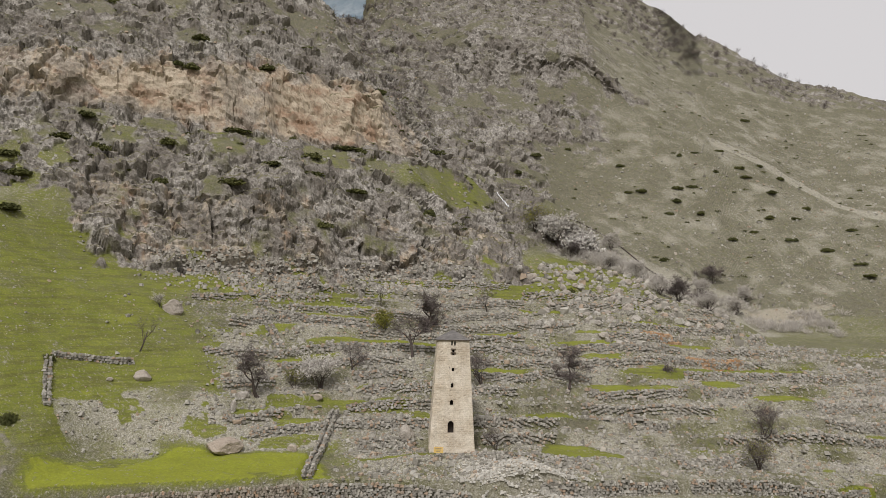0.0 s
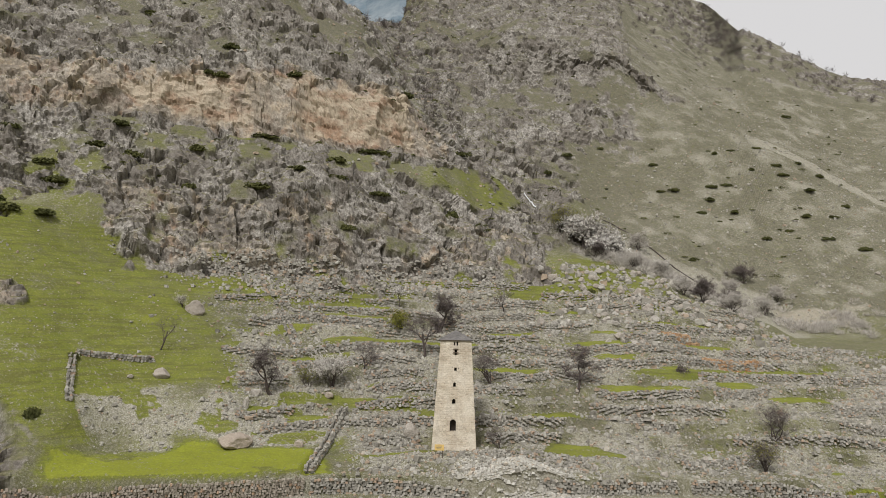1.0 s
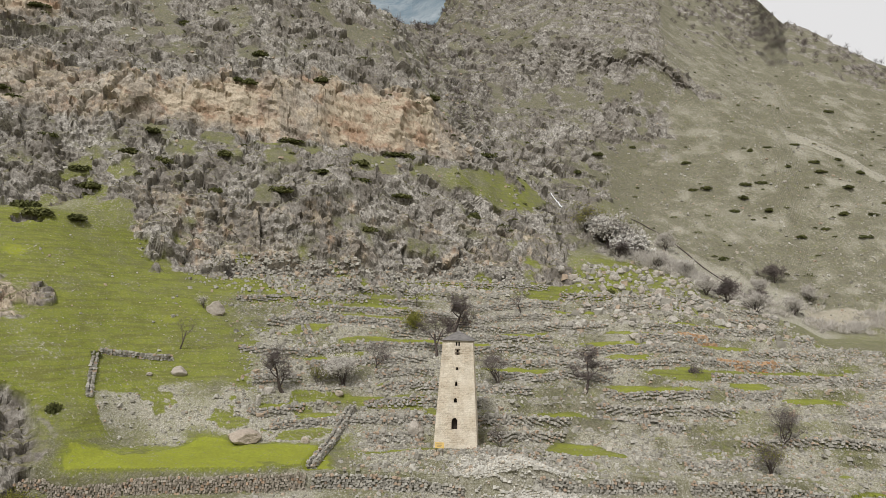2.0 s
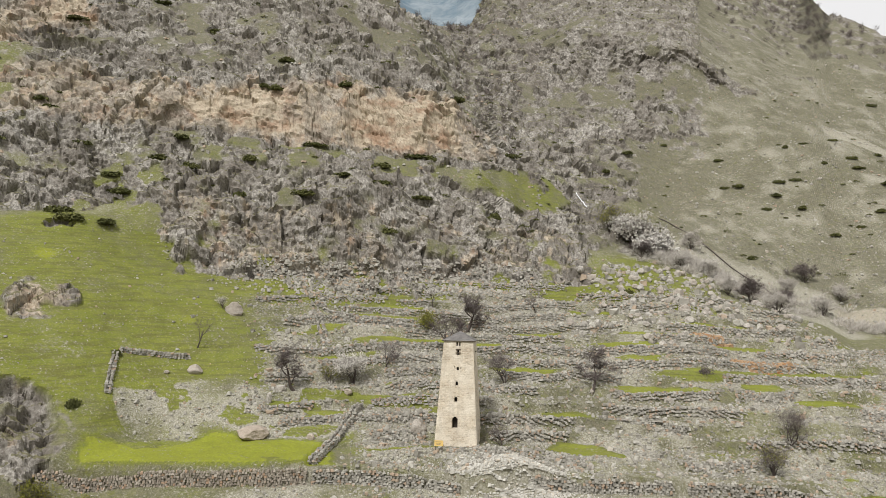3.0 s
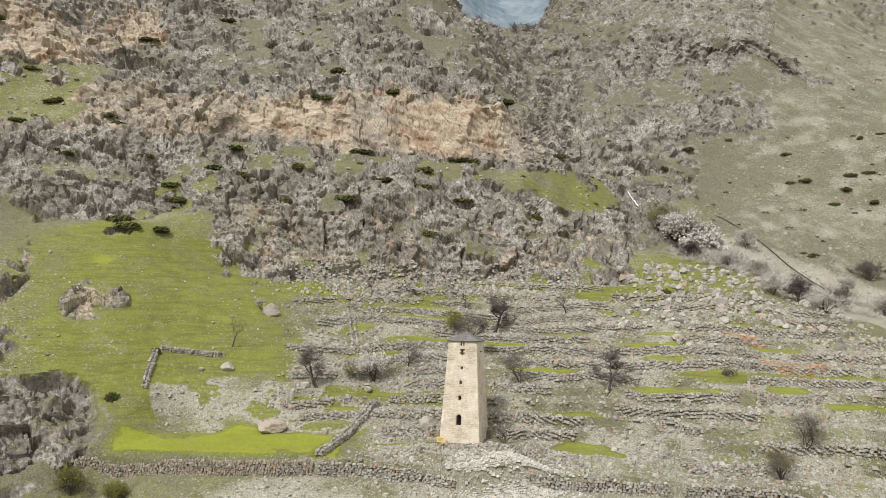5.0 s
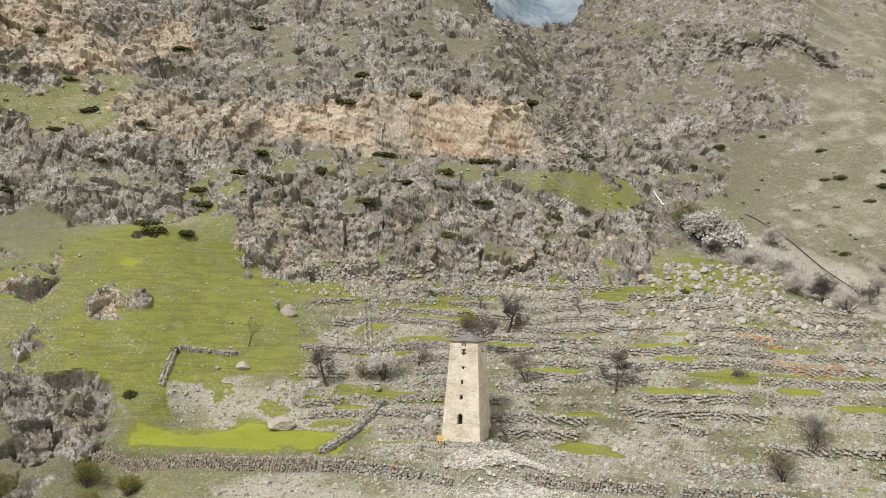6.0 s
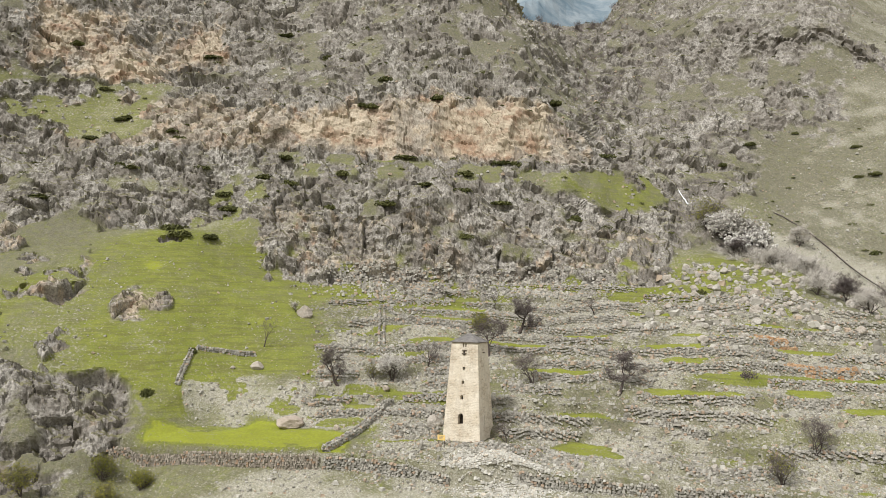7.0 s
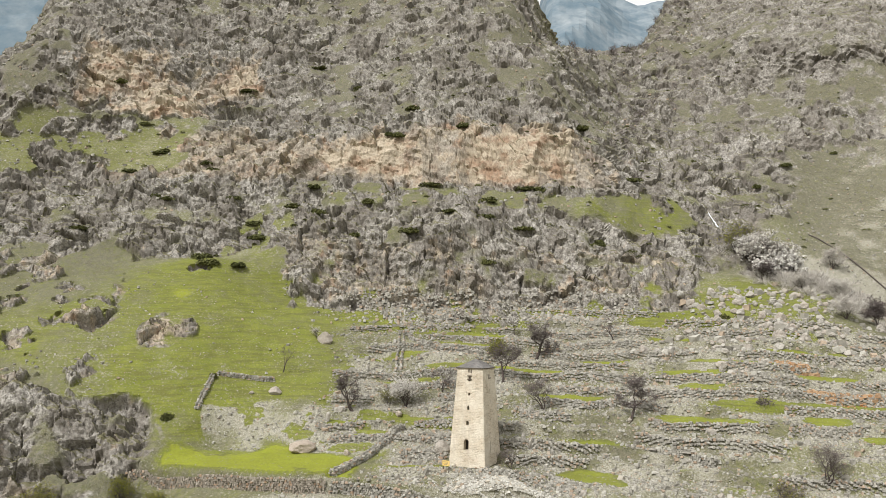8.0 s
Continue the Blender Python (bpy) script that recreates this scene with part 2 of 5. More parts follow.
def terrain_material():
    m = Mat("hillside", 0.95, 0.1)
    mid, fine = m.noise(0.35, 6, 0.65), m.noise(2.2, 5, 0.7)
    tuft, grit = m.noise(1.1, 5, 0.75, None, 0.42, 0.58), m.noise(5.0, 4, 0.75, None, 0.4, 0.6)
    # grass: dry tufts against fresh green
    speck = m.noise(7.0, 3, 0.7, m.scaled(1.1, 0.9, 1.2), 0.42, 0.58)
    dry = m.mix(mid, (0.102, 0.093, 0.058), (0.160, 0.147, 0.097))
    dry = m.mix(m.math("MULTIPLY", tuft, 0.85), dry, (0.062, 0.067, 0.040))
    dry = m.mix(m.math("MULTIPLY", grit, 0.55), dry, (0.30, 0.282, 0.222))
    dry = m.mix(m.math("MULTIPLY", speck, 0.5), dry, (0.06, 0.056, 0.036))
    fresh = m.mix(mid, (0.160, 0.184, 0.029), (0.238, 0.252, 0.052))
    fresh = m.mix(m.math("MULTIPLY", fine, 0.6), fresh, (0.10, 0.115, 0.025))
    tracks = m.noise(1.0, 5, 0.7, m.scaled(0.2, 0.2, 2.8), 0.47, 0.56)
    fresh = m.mix(m.math("MULTIPLY", tracks, 0.65), fresh, (0.112, 0.108, 0.040))
    fresh = m.mix(m.span(m.noise(3.0, 4, 0.7), 0.68, 0.95, 0, 0.45), fresh, (0.40, 0.37, 0.20))
    fresh = m.mix(m.math("MULTIPLY", speck, 0.4), fresh, (0.07, 0.08, 0.02))
    fresh = m.mix(m.span(m.attr("lush"), 1.0, 1.1, 0, 0.6), fresh, m.mix(fine, (0.27, 0.295, 0.028), (0.19, 0.215, 0.022)))
    grass = m.mix(m.span(m.math("ADD", m.attr("lush"), m.math("MULTIPLY", m.math("SUBTRACT", m.noise(0.8, 7, 0.75), 0.5), 1.1)), 0.08, 0.85), dry, fresh)
    soil = m.mix(mid, (0.185, 0.172, 0.125), (0.29, 0.272, 0.21))
    soil = m.mix(m.math("MULTIPLY", m.span(m.attr("ochre"), 0.3, 0.8), 0.6), soil, (0.36, 0.265, 0.17))
    soil = m.mix(m.math("MULTIPLY", tuft, 0.6), soil, (0.15, 0.15, 0.065))
    soil = m.mix(m.math("MULTIPLY", grit, 0.8), soil, (0.50, 0.483, 0.425))
    soil = m.mix(m.math("MULTIPLY", speck, 0.5), soil, (0.10, 0.094, 0.07))
    bare = m.span(m.math("ADD", m.attr("bare"), m.math("MULTIPLY", m.math("SUBTRACT", fine, 0.5), 0.9)), 0.35, 0.65)
    ground = m.mix(bare, grass, soil)
    # rock: pale weathered limestone, darker lichened faces, rust and cream stains
    where = m.warped(m.scaled(1, 1, 0.6), 0.5, 1.6)
    big = m.span(m.voronoi(0.33, "F1", where, 1), 0.2, 0.8)
    small = m.span(m.voronoi(1.3, "F1", where, 1), 0.2, 0.8)
    chip = m.span(m.voronoi(3.2, "F1", where, 1), 0.25, 0.85)
    patch = m.noise(0.12, 5, 0.6, m.scaled(1, 1, 0.8), 0.38, 0.62)
    rock = m.mix(big, (0.25, 0.232, 0.205), (0.41, 0.39, 0.352))
    rock = m.mix(m.math("MULTIPLY", small, 0.6), rock, (0.47, 0.452, 0.41))
    lichen = m.noise(1.5, 5, 0.78, m.scaled(1.2, 1.0, 0.8), 0.44, 0.60)
    rock = m.mix(m.math("MULTIPLY", lichen, 0.8), rock, (0.072, 0.065, 0.057))
    rock = m.mix(m.math("MULTIPLY", m.math("MULTIPLY", chip, m.noise(0.6, 4, 0.6)), 0.75), rock, (0.13, 0.117, 0.10))
    rock = m.mix(m.math("MULTIPLY", m.noise(2.4, 5, 0.75, m.scaled(0.9, 1.2, 1.5), 0.55, 0.68), 0.75), rock, (0.60, 0.58, 0.53))
    rock = m.mix(m.math("MULTIPLY", patch, 0.68), rock, (0.115, 0.10, 0.083))
    cream = m.mix(mid, (0.40, 0.335, 0.245), (0.52, 0.45, 0.345))
    rust = m.mix(fine, (0.27, 0.17, 0.105), (0.38, 0.27, 0.185))
    stain = m.mix(m.noise(0.16, 5, 0.65, m.scaled(1, 1, 1.6), 0.38, 0.53), rust, cream)
    stain = m.mix(m.math("MULTIPLY", m.math("MULTIPLY", chip, lichen), 0.7), stain, (0.19, 0.14, 0.105))
    stains = m.span(m.math("ADD", m.attr("ochre"), m.math("MULTIPLY", m.math("SUBTRACT", m.noise(0.3, 6, 0.7, m.scaled(1, 1, 0.7)), 0.5), 1.0)), 0.4, 0.8)
    rock = m.mix(m.math("MULTIPLY", stains, 0.85), rock, stain)
    moss = m.span(m.math("MULTIPLY", m.attr("ledge"), m.noise(0.7, 6, 0.75)), 0.12, 0.38)
    rock = m.mix(m.math("MULTIPLY", moss, 0.85), rock, m.mix(tuft, (0.08, 0.076, 0.038), (0.165, 0.155, 0.082)))
    fac = m.span(m.math("ADD", m.attr("rock"), m.math("MULTIPLY", m.math("SUBTRACT", mid, 0.5), 0.6)), 0.38, 0.58)
    m.colour(m.mix(fac, ground, rock))
    relief = m.math("MULTIPLY", m.math("ADD", m.math("MULTIPLY", small, 0.5), m.math("MULTIPLY", chip, 0.4)), fac)
    m.bump(m.math("ADD", m.math("MULTIPLY", relief, 0.6), m.math("MULTIPLY", m.noise(2.2, 4, 0.6), 0.4)), 0.3, 0.5)
    return m.m


def stone_material(name, dark, light, warm, scale=2.5):
    m = Mat(name, 0.92, 0.15)
    tone = m.mix(m.island(), dark, light)
    tone = m.mix(m.span(m.island(), 0.86, 0.9), tone, warm)
    tone = m.mix(m.math("MULTIPLY", m.noise(scale, 6, 0.7), 0.4), tone, tuple(0.8 * c for c in dark))
    m.colour(tone).bump(m.noise(scale * 3, 7, 0.7), 0.06, 0.7)
    return m.m


M_GROUND = terrain_material()
M_STONE = stone_material("field_stone", (0.22, 0.208, 0.175), (0.53, 0.512, 0.455), (0.40, 0.315, 0.23))

# ---------------------------------------------------------------- the mountain side, one sheet


def zones(b, k, x, y, z):
    """Where rock, fresh grass, bare soil and stained cliff lie, 0 to 1 each."""
    w1 = fbm(x / 16, y / 16, z / 16, 4, 3)
    w2 = fbm(x / 5, y / 5, z / 5, 4, 9)
    wk, wb = k + 0.5 * w1 + 0.35 * w2, b + 2.2 * w1 + 1.2 * w2
    rock = np.zeros_like(b)
    put = lambda a, q: np.maximum(a, q)
    rock = put(rock, (0.80 + 0.75 * w2 + 0.2 * w1) * band(wk, 7.0, 9.75, 0.2) * band(wb, -34.6, -2, 1.0))                      # lower crag
    rock = put(rock, (0.44 + 1.0 * w2) * band(wk, 9.5, 11.0, 0.2) * band(wb, -37, -10, 1.0))                 # rocky shelf
    rock = put(rock, band(wk, 10.7, 12.4, 0.15) * band(wb, -70, -6, 1.5))                       # upper cliff
    rock = put(rock, (0.58 + 0.9 * w2 + 0.3 * w1) * ramp(wk, 12.0, 12.6) * (1 - ramp(wb, -10, -6)))       # high slopes
    rock = put(rock, (0.76 + 0.8 * w2) * band(wk, 8.7, 11.2, 0.3) * (1 - ramp(wb, -37, -33)))                       # ravine behind the spur
    rock = put(rock, (0.74 + 0.8 * w2) * band(wk, 2.1, 4.3, 0.25) * (1 - ramp(wb, -42, -38.5)))                     # broken ground under the spur
    rock = put(rock, (0.52 + 0.9 * w2) * (1 - ramp(wk, 2.0, 2.4)) * (1 - ramp(wb, -41, -38)))
    rock = put(rock, (0.64 + 0.7 * w2 + 0.25 * w1) * band(wk, 8.6, 16.5, 0.3) * band(wb, -9, 1.5, 1.3))     # ribs beside the gully
    rock = put(rock, (0.58 + 0.8 * w2 + 0.3 * w1) * ramp(wk, 12.4, 13.2) * band(wb, 0, 6.5, 1.2))
    rock = put(rock, (0.7 + 0.5 * w2) * band(wk, 14.1, 15.0, 0.2) * band(wb, 2, 9.5, 0.8))                  # cliff band over the pasture
    rock = put(rock, (0.45 + 0.7 * w2) * ramp(wk, 15.0, 15.6) * ramp(wb, 2, 6))
    rock = put(rock, 0.8 * ramp(w2 + 0.3 * w1, 0.05, 0.3) * band(k, 3.0, 9.0, 0.5) * (1 - ramp(b, -47, -43)))
    crest = np.interp(b, [-64, -50, -45, -41.6, -38.3, -34.8, -31, -29], [5.4, 6.8, 7.8, 8.6, 9.6, 10.0, 10.6, 10.8])
    spur = (1 - ramp(k - crest + 0.4 * w2, -0.2, 0.15)) * (1 - ramp(b + 3.0 * w2 + 2.5 * w1, -34.8, -33.2)) * ramp(k, 4.4, 5.0)   # grass up to the crest of the spur
    rock = rock * (1 - spur * (0.95 - 0.75 * ramp(w2 + 0.5 * w1, 0.12, 0.3)))
    knoll = np.exp(-(((b + 41.3) / 2.2) ** 2 + ((k - 5.75) / 0.45) ** 2))
    rock = put(rock, (0.62 + 1.3 * w2) * ramp(knoll, 0.1, 0.6))                                # broken outcrop in the grass of the spur
    rock = put(rock, 0.75 * ramp(w2 + 0.3 * w1, 0.26, 0.42) * spur * ramp(k, 6.8, 8.0))
    pasture = band(k, 11.0, 12.45, 0.25) * (1 - ramp(wb, -44, -39.5)) * ramp(w1 + 0.5 * w2, -0.22, 0.15)                # green-grey slope high above the ravine
    rock = rock * (1 - 0.8 * pasture)
    rock = rock * (1 - (0.75 - 0.9 * w2) * band(wk, 9.75, 10.8, 0.2) * band(wb, -11.5, -5, 0.7))
    lush = 0.22 + 0.3 * w1 - 0.2 * ramp(k, 11.5, 12.6) - 0.25 * ramp(b, 0, 5) * ramp(k, 9, 10.5)
    lush = put(lush, (0.66 + 0.5 * w2) * band(wk, 6.4, 8.4, 0.3) * band(wb + 3 * w1, -5, 7, 2.0))
    lush = put(lush, (0.82 + 0.4 * w2) * band(wk, 4.1, 8.2, 0.3) * (1 - ramp(wb + 5 * w1, -32, -23)) * (0.25 + 0.75 * ramp(wb + 4 * w1, -50, -41)))   # grassy spur
    lush = put(lush, (0.7 + 0.6 * w2) * band(k, 3.2, 4.6, 0.3) * band(wb, -41.5, -36, 0.8))
    lush = put(lush, (0.34 + 0.9 * w2) * band(k, 2.9, 4.3, 0.2) * band(wb, -39, -21, 1))        # patchy turf on the bank over it
    d = edge_distance(x, y)
    lush = put(lush, 1.12 * band(k + 0.5 * w2 + 0.3 * w1, 2.0, 3.12, 0.16) * ramp(d, 0.2, 0.6) * band(b + 1.2 * w2, -39.3, -22.4, 0.5))    # meadow behind the wall
    lush = put(lush, 1.0 * band(y - 0.1 * x + 0.5 * w2, 105.2, 108.2, 0.4) * band(x, -24, -4, 1))               # green shelf left of the tower
    lush = put(lush, 0.95 * band(z + 0.5 * w2, 7.2, 8.6, 0.3) * band(x + 3 * w2, 28, 64, 2) * band(y, 118, 150, 3))     # green lane over the terraces
    lush = put(lush, (0.6 + 0.5 * w2) * spur)
    lush = put(lush, 0.5 * pasture)
    lush = put(lush, (0.42 + 0.5 * w2) * band(wk, 9.5, 10.9, 0.2) * band(wb, -33, -12, 1.0))      # turf on the shelf
    lush = put(lush, 0.92 * band(wk, 6.5, 7.6, 0.2) * band(wb, -31, 1, 2))                      # strip under the crag
    lush = put(lush, 0.9 * band(wk, 7.2, 8.8, 0.25) * band(wb, -9, -3.5, 0.8))
    lush = put(lush, (0.62 + 0.7 * w2) * band(wk, 9.75, 10.8, 0.2) * band(wb, -11.5, -5, 0.7))                  # green ledge on the brow
    s = terrace_phase(x, y, z)
    f = s - np.floor(s)
    zone = terrace_zone(b, k)
    lush = put(lush, zone * (0.15 + 0.9 * ramp(vnoise(x / 9, y / 9, np.floor(s), 77) + 0.5 * w1, 0.15, 0.5)) * band(f, 0.05, 0.74, 0.06))
    bare = 0.25 + 0.3 * w1
    bare = put(bare, zone * (0.48 + 0.6 * w2))
    bare = put(bare, (0.42 + 0.7 * w2) * band(wk, 3.05, 4.3, 0.2) * band(wb, -37, -20, 1.5))                  # grey bank over the meadow
    bare = put(bare, (0.5 + 0.5 * w2) * (1 - ramp(wk, 2.0, 2.5)) * ramp(b, -38, -30))
    bare = put(bare, (0.75 + 0.4 * w2) * band(wk, 8.3, 10.2, 0.3) * ramp(wb, -4, 1) * (1 - ramp(wb, 15, 19)))  # stream bed
    bare = put(bare, (0.34 + 0.4 * w2) * ramp(wk, 9.8, 10.6) * ramp(wb, 2, 5))
    heap = np.exp(-((x - 9.5) ** 2 / 22 + (y - 90.6) ** 2 / 5))
    bare = put(bare, 1.3 * heap)
    lush = lush * (1 - ramp(heap, 0.2, 0.5))
    bare = put(bare, 1.0 * band(y - 0.0 * x + 0.6 * w2, 92.0, 94.6, 0.4) * band(x, -9, 15, 2))   # footpath past the tower
    gully = np.abs(y + 0.0 * x - np.interp(x, [95, 112, 124, 128, 150], [270, 258, 247, 234, 215]))
    bare = put(bare, 1.2 * (1 - ramp(gully + 3 * w2, 2.5, 5.5)) * band(x, 95, 150, 4))
    bare = np.where(lush > 0.75, np.minimum(bare, 0.18 + 0.2 * w2), bare)
    ochre = 0.55 * band(k + 0.25 * w2, 10.85, 12.2, 0.2) * band(wb, -50, -9, 2)
    ochre = put(ochre, (0.75 + 0.9 * w1) * band(k + 0.35 * w2, 11.05, 12.0, 0.2) * band(wb, -33, -12, 1.2))
    ochre = put(ochre, 0.38 * band(k, 7.0, 8.9, 0.3) * band(b, -34, -4, 2) + 0.35 * w1)
    ochre = put(ochre, (0.5 + 0.6 * w1) * band(wk, 12.6, 14.0, 0.2) * band(wb, -53, -37, 2))
    rock = put(rock, 0.95 * band(wk, 12.6, 14.2, 0.2) * band(wb, -53, -36, 2))
    ochre = put(ochre, 0.75 * knoll)
    ochre = put(ochre, 0.5 * band(k, 2, 9, 0.3) * (1 - ramp(b, -44, -38)) * ramp(w2, 0.1, 0.4))
    ochre = put(ochre, 0.8 * np.exp(-(((b - 4.6) / 1.6) ** 2 + ((k - 12.0) / 0.9) ** 2)))      # rusty earth on the dry hillside
    ochre = put(ochre, 0.7 * band(wk, 9.2, 10.1, 0.2) * band(wb, 14.5, 20, 0.7))
    bare = put(bare, 0.8 * band(wk, 9.2, 10.1, 0.2) * band(wb, 14.5, 20, 0.7))                  # landslip over the stream
    return np.clip(rock, 0, 1), np.clip(lush, 0, 1.1), np.clip(bare, 0, 1), np.clip(ochre, 0, 1)


COLS, ROWS_OUT = 860, 900
fan_b = np.linspace(-64, 34, COLS)
pr, pz, pk = smooth_profile(fan_b)
grid_r = np.zeros((COLS, ROWS_OUT))
grid_z = np.zeros((COLS, ROWS_OUT))
grid_k = np.zeros((COLS, ROWS_OUT))
for i in range(COLS):
    seg = np.hypot(np.diff(pr[i]), np.diff(pz[i])) / np.maximum(pr[i][1:], 70) * np.where(pr[i][1:] < 80, 0.25, 1.0)
    arc = np.concatenate([[0], np.cumsum(seg)])
    at = np.linspace(0, arc[-1], ROWS_OUT)
    grid_r[i], grid_z[i], grid_k[i] = np.interp(at, arc, pr[i]), np.interp(at, arc, pz[i]), np.interp(at, arc, pk[i])
gb = np.broadcast_to(np.radians(fan_b)[:, None], grid_r.shape)
gx, gy = PIVOT[0] + grid_r * np.sin(gb), PIVOT[1] + grid_r * np.cos(gb)
gbd = np.degrees(gb)
Z_ROCK, Z_LUSH, Z_BARE, Z_OCHRE = zones(gbd, grid_k, gx, gy, grid_z)
gz = landform(gbd, grid_k, gx, gy, grid_z)
# normals of the smooth form
P = np.stack([gx, gy, gz], 2)
du, dv = np.gradient(P, axis=0), np.gradient(P, axis=1)
nrm = np.cross(dv, du)
nrm *= np.sign(nrm[..., 2:3] + 1e-9)
nrm /= np.linalg.norm(nrm, axis=2, keepdims=True) + 1e-9
push = 0.10 * fbm(gx / 1.3, gy / 1.3, gz / 1.3, 4, 60) + 0.35 * fbm(gx / 6, gy / 6, gz / 6, 3, 61)
rk = ramp(Z_ROCK, 0.35, 0.65)
warp = fbm(gx / 9, gy / 9, gz / 9, 3, 66)
warp2 = fbm(gx / 7, gy / 7, gz / 7, 3, 67)
form = 5.2 * (ridged(gx / 26 + 0.4 * warp, gy / 26, gz / 48, 2, 70) - 0.72)
form += 2.6 * (ridged(gx / 9 + 0.45 * warp2, gy / 9, gz / 15 + 0.3 * warp, 2, 73, 0.5) - 0.7)
form += 3.2 * (ridged(gx / 13 + 0.5 * warp2, gy / 13, gz / 70, 2, 77, 0.5) - 0.7) * band(grid_k, 7.0, 9.8, 0.3)      # buttresses of the lower crag
form *= 1 - 0.9 * np.exp(-(((gbd + 41.3) / 2.6) ** 2 + ((grid_k - 5.75) / 0.6) ** 2))
form *= 1 - 0.8 * ramp(grid_k, 13.3, 14.0) * ramp(gbd, -1, 3)
f1, o1, j1 = cells(gx / 4.6 + 0.5 * warp, gy / 4.6 + 0.5 * warp2, gz / 5.6 + 0.12 * gx / 4.6, 80)
f2, o2, j2 = cells(gx / 1.9 + 0.3 * warp2, gy / 1.9 + 0.2 * o1, gz / 2.1 + 0.3 * gx / 1.9, 90)
f3, o3, j3 = cells(gx / 0.95, gy / 0.95 + 0.2 * o2, gz / 0.85, 96)
blocks = 1.7 * (o1 - 0.5) + 2.2 * f1 - 0.4 * (1 - ramp(j1, 0.0, 0.12))
blocks += 0.55 * (o2 - 0.5) + 1.1 * f2 - 0.15 * (1 - ramp(j2, 0.0, 0.15))
blocks += 0.22 * (o3 - 0.5) + 0.45 * f3
# beds of the limestone: short overhung steps that dip gently along the face
bed = gz / 2.3 + 0.16 * gx / 2.3 + 1.1 * warp
bed = bed - np.floor(bed)
blocks += 0.65 * (ramp(bed, 0.0, 0.12) - ramp(bed, 0.3, 1.0)) * (0.6 + warp2)
crisp = 0.22 * fbm(gx / 0.9, gy / 0.9, gz / 0.8, 2, 95, 0.6)
sheer = band(grid_k, 11.05, 11.9, 0.2) * band(gbd, -34, -9, 2)        # the stained cliff is smoother
push = push + rk * (form + blocks * (1 - 0.5 * sheer) + crisp)
P = P + nrm * push[..., None]
ledge = ramp(np.gradient(P[..., 2], axis=1) / (np.hypot(*np.moveaxis(np.gradient(P[..., :2], axis=1), 2, 0)) + 1e-6), 0.9, 0.25)


def sheet(name, pts, attributes, material):
    n, m = pts.shape[:2]
    idx = np.arange(n * m).reshape(n, m)
    quads = np.stack([idx[:-1, :-1], idx[:-1, 1:], idx[1:, 1:], idx[1:, :-1]], -1).reshape(-1, 4)[:, ::-1]
    me = bpy.data.meshes.new(name)
    me.vertices.add(n * m)
    me.vertices.foreach_set("co", pts.reshape(-1).astype(np.float32))
    me.loops.add(quads.size)
    me.loops.foreach_set("vertex_index", quads.reshape(-1).astype(np.int32))
    me.polygons.add(len(quads))
    me.polygons.foreach_set("loop_start", np.arange(0, quads.size, 4, dtype=np.int32))
    me.update(calc_edges=True)
    me.polygons.foreach_set("use_smooth", np.zeros(len(quads), bool))
    for key, val in attributes.items():
        me.attributes.new(key, "FLOAT", "POINT").data.foreach_set("value", val.reshape(-1).astype(np.float32))
    me.materials.append(material)
    return new(name, me)


terrain = tagged(sheet("ground", P, {"rock": Z_ROCK, "lush": Z_LUSH, "bare": Z_BARE, "ochre": Z_OCHRE, "ledge": ledge}, M_GROUND),
                 "steep mountainside of limestone crags, stony terraces and spring grass", "mountainside", kind="structure")


def ground_at(x, y):
    """Height of the built ground at a place."""
    b = math.degrees(math.atan2(x - PIVOT[0], y - PIVOT[1]))
    u = (b - fan_b[0]) / (fan_b[1] - fan_b[0])
    i = min(max(int(u), 0), COLS - 2)
    q = u - i
    r = math.hypot(x - PIVOT[0], y - PIVOT[1])
    return float((1 - q) * np.interp(r, grid_r[i], P[i, :, 2]) + q * np.interp(r, grid_r[i + 1], P[i + 1, :, 2]))

# ---------------------------------------------------------------- helpers for things


def part(name, bm, material, parent, label=""):
    me = bpy.data.meshes.new(name)
    bm.to_mesh(me)
    bm.free()
    me.materials.append(material)
    ob = new(name, me)
    ob.parent = parent
    return tagged(ob, label)


def box(bm, size, at, turn=0.0, taper=1.0):
    vs = []
    for z, s in ((-0.5, 1.0), (0.5, taper)):
        for sx, sy in ((-0.5, -0.5), (0.5, -0.5), (0.5, 0.5), (-0.5, 0.5)):
            v = Vector((sx * size[0] * s, sy * size[1] * s, z * size[2]))
            v.rotate(Euler((0, 0, turn)))
            vs.append(bm.verts.new(v + Vector(at)))
    for f in ((3, 2, 1, 0), (4, 5, 6, 7), (0, 1, 5, 4), (1, 2, 6, 5), (2, 3, 7, 6), (3, 0, 4, 7)):
        bm.faces.new([vs[i] for i in f])


def tri_mesh(name, co, faces, material, smooth=False):
    me = bpy.data.meshes.new(name)
    me.vertices.add(len(co))
    me.vertices.foreach_set("co", co.reshape(-1).astype(np.float32))
    me.loops.add(faces.size)
    me.loops.foreach_set("vertex_index", faces.reshape(-1).astype(np.int32))
    me.polygons.add(len(faces))
    me.polygons.foreach_set("loop_start", np.arange(0, faces.size, faces.shape[1], dtype=np.int32))
    me.update(calc_edges=True)
    me.polygons.foreach_set("use_smooth", np.full(len(faces), smooth))
    me.materials.append(material)
    return me


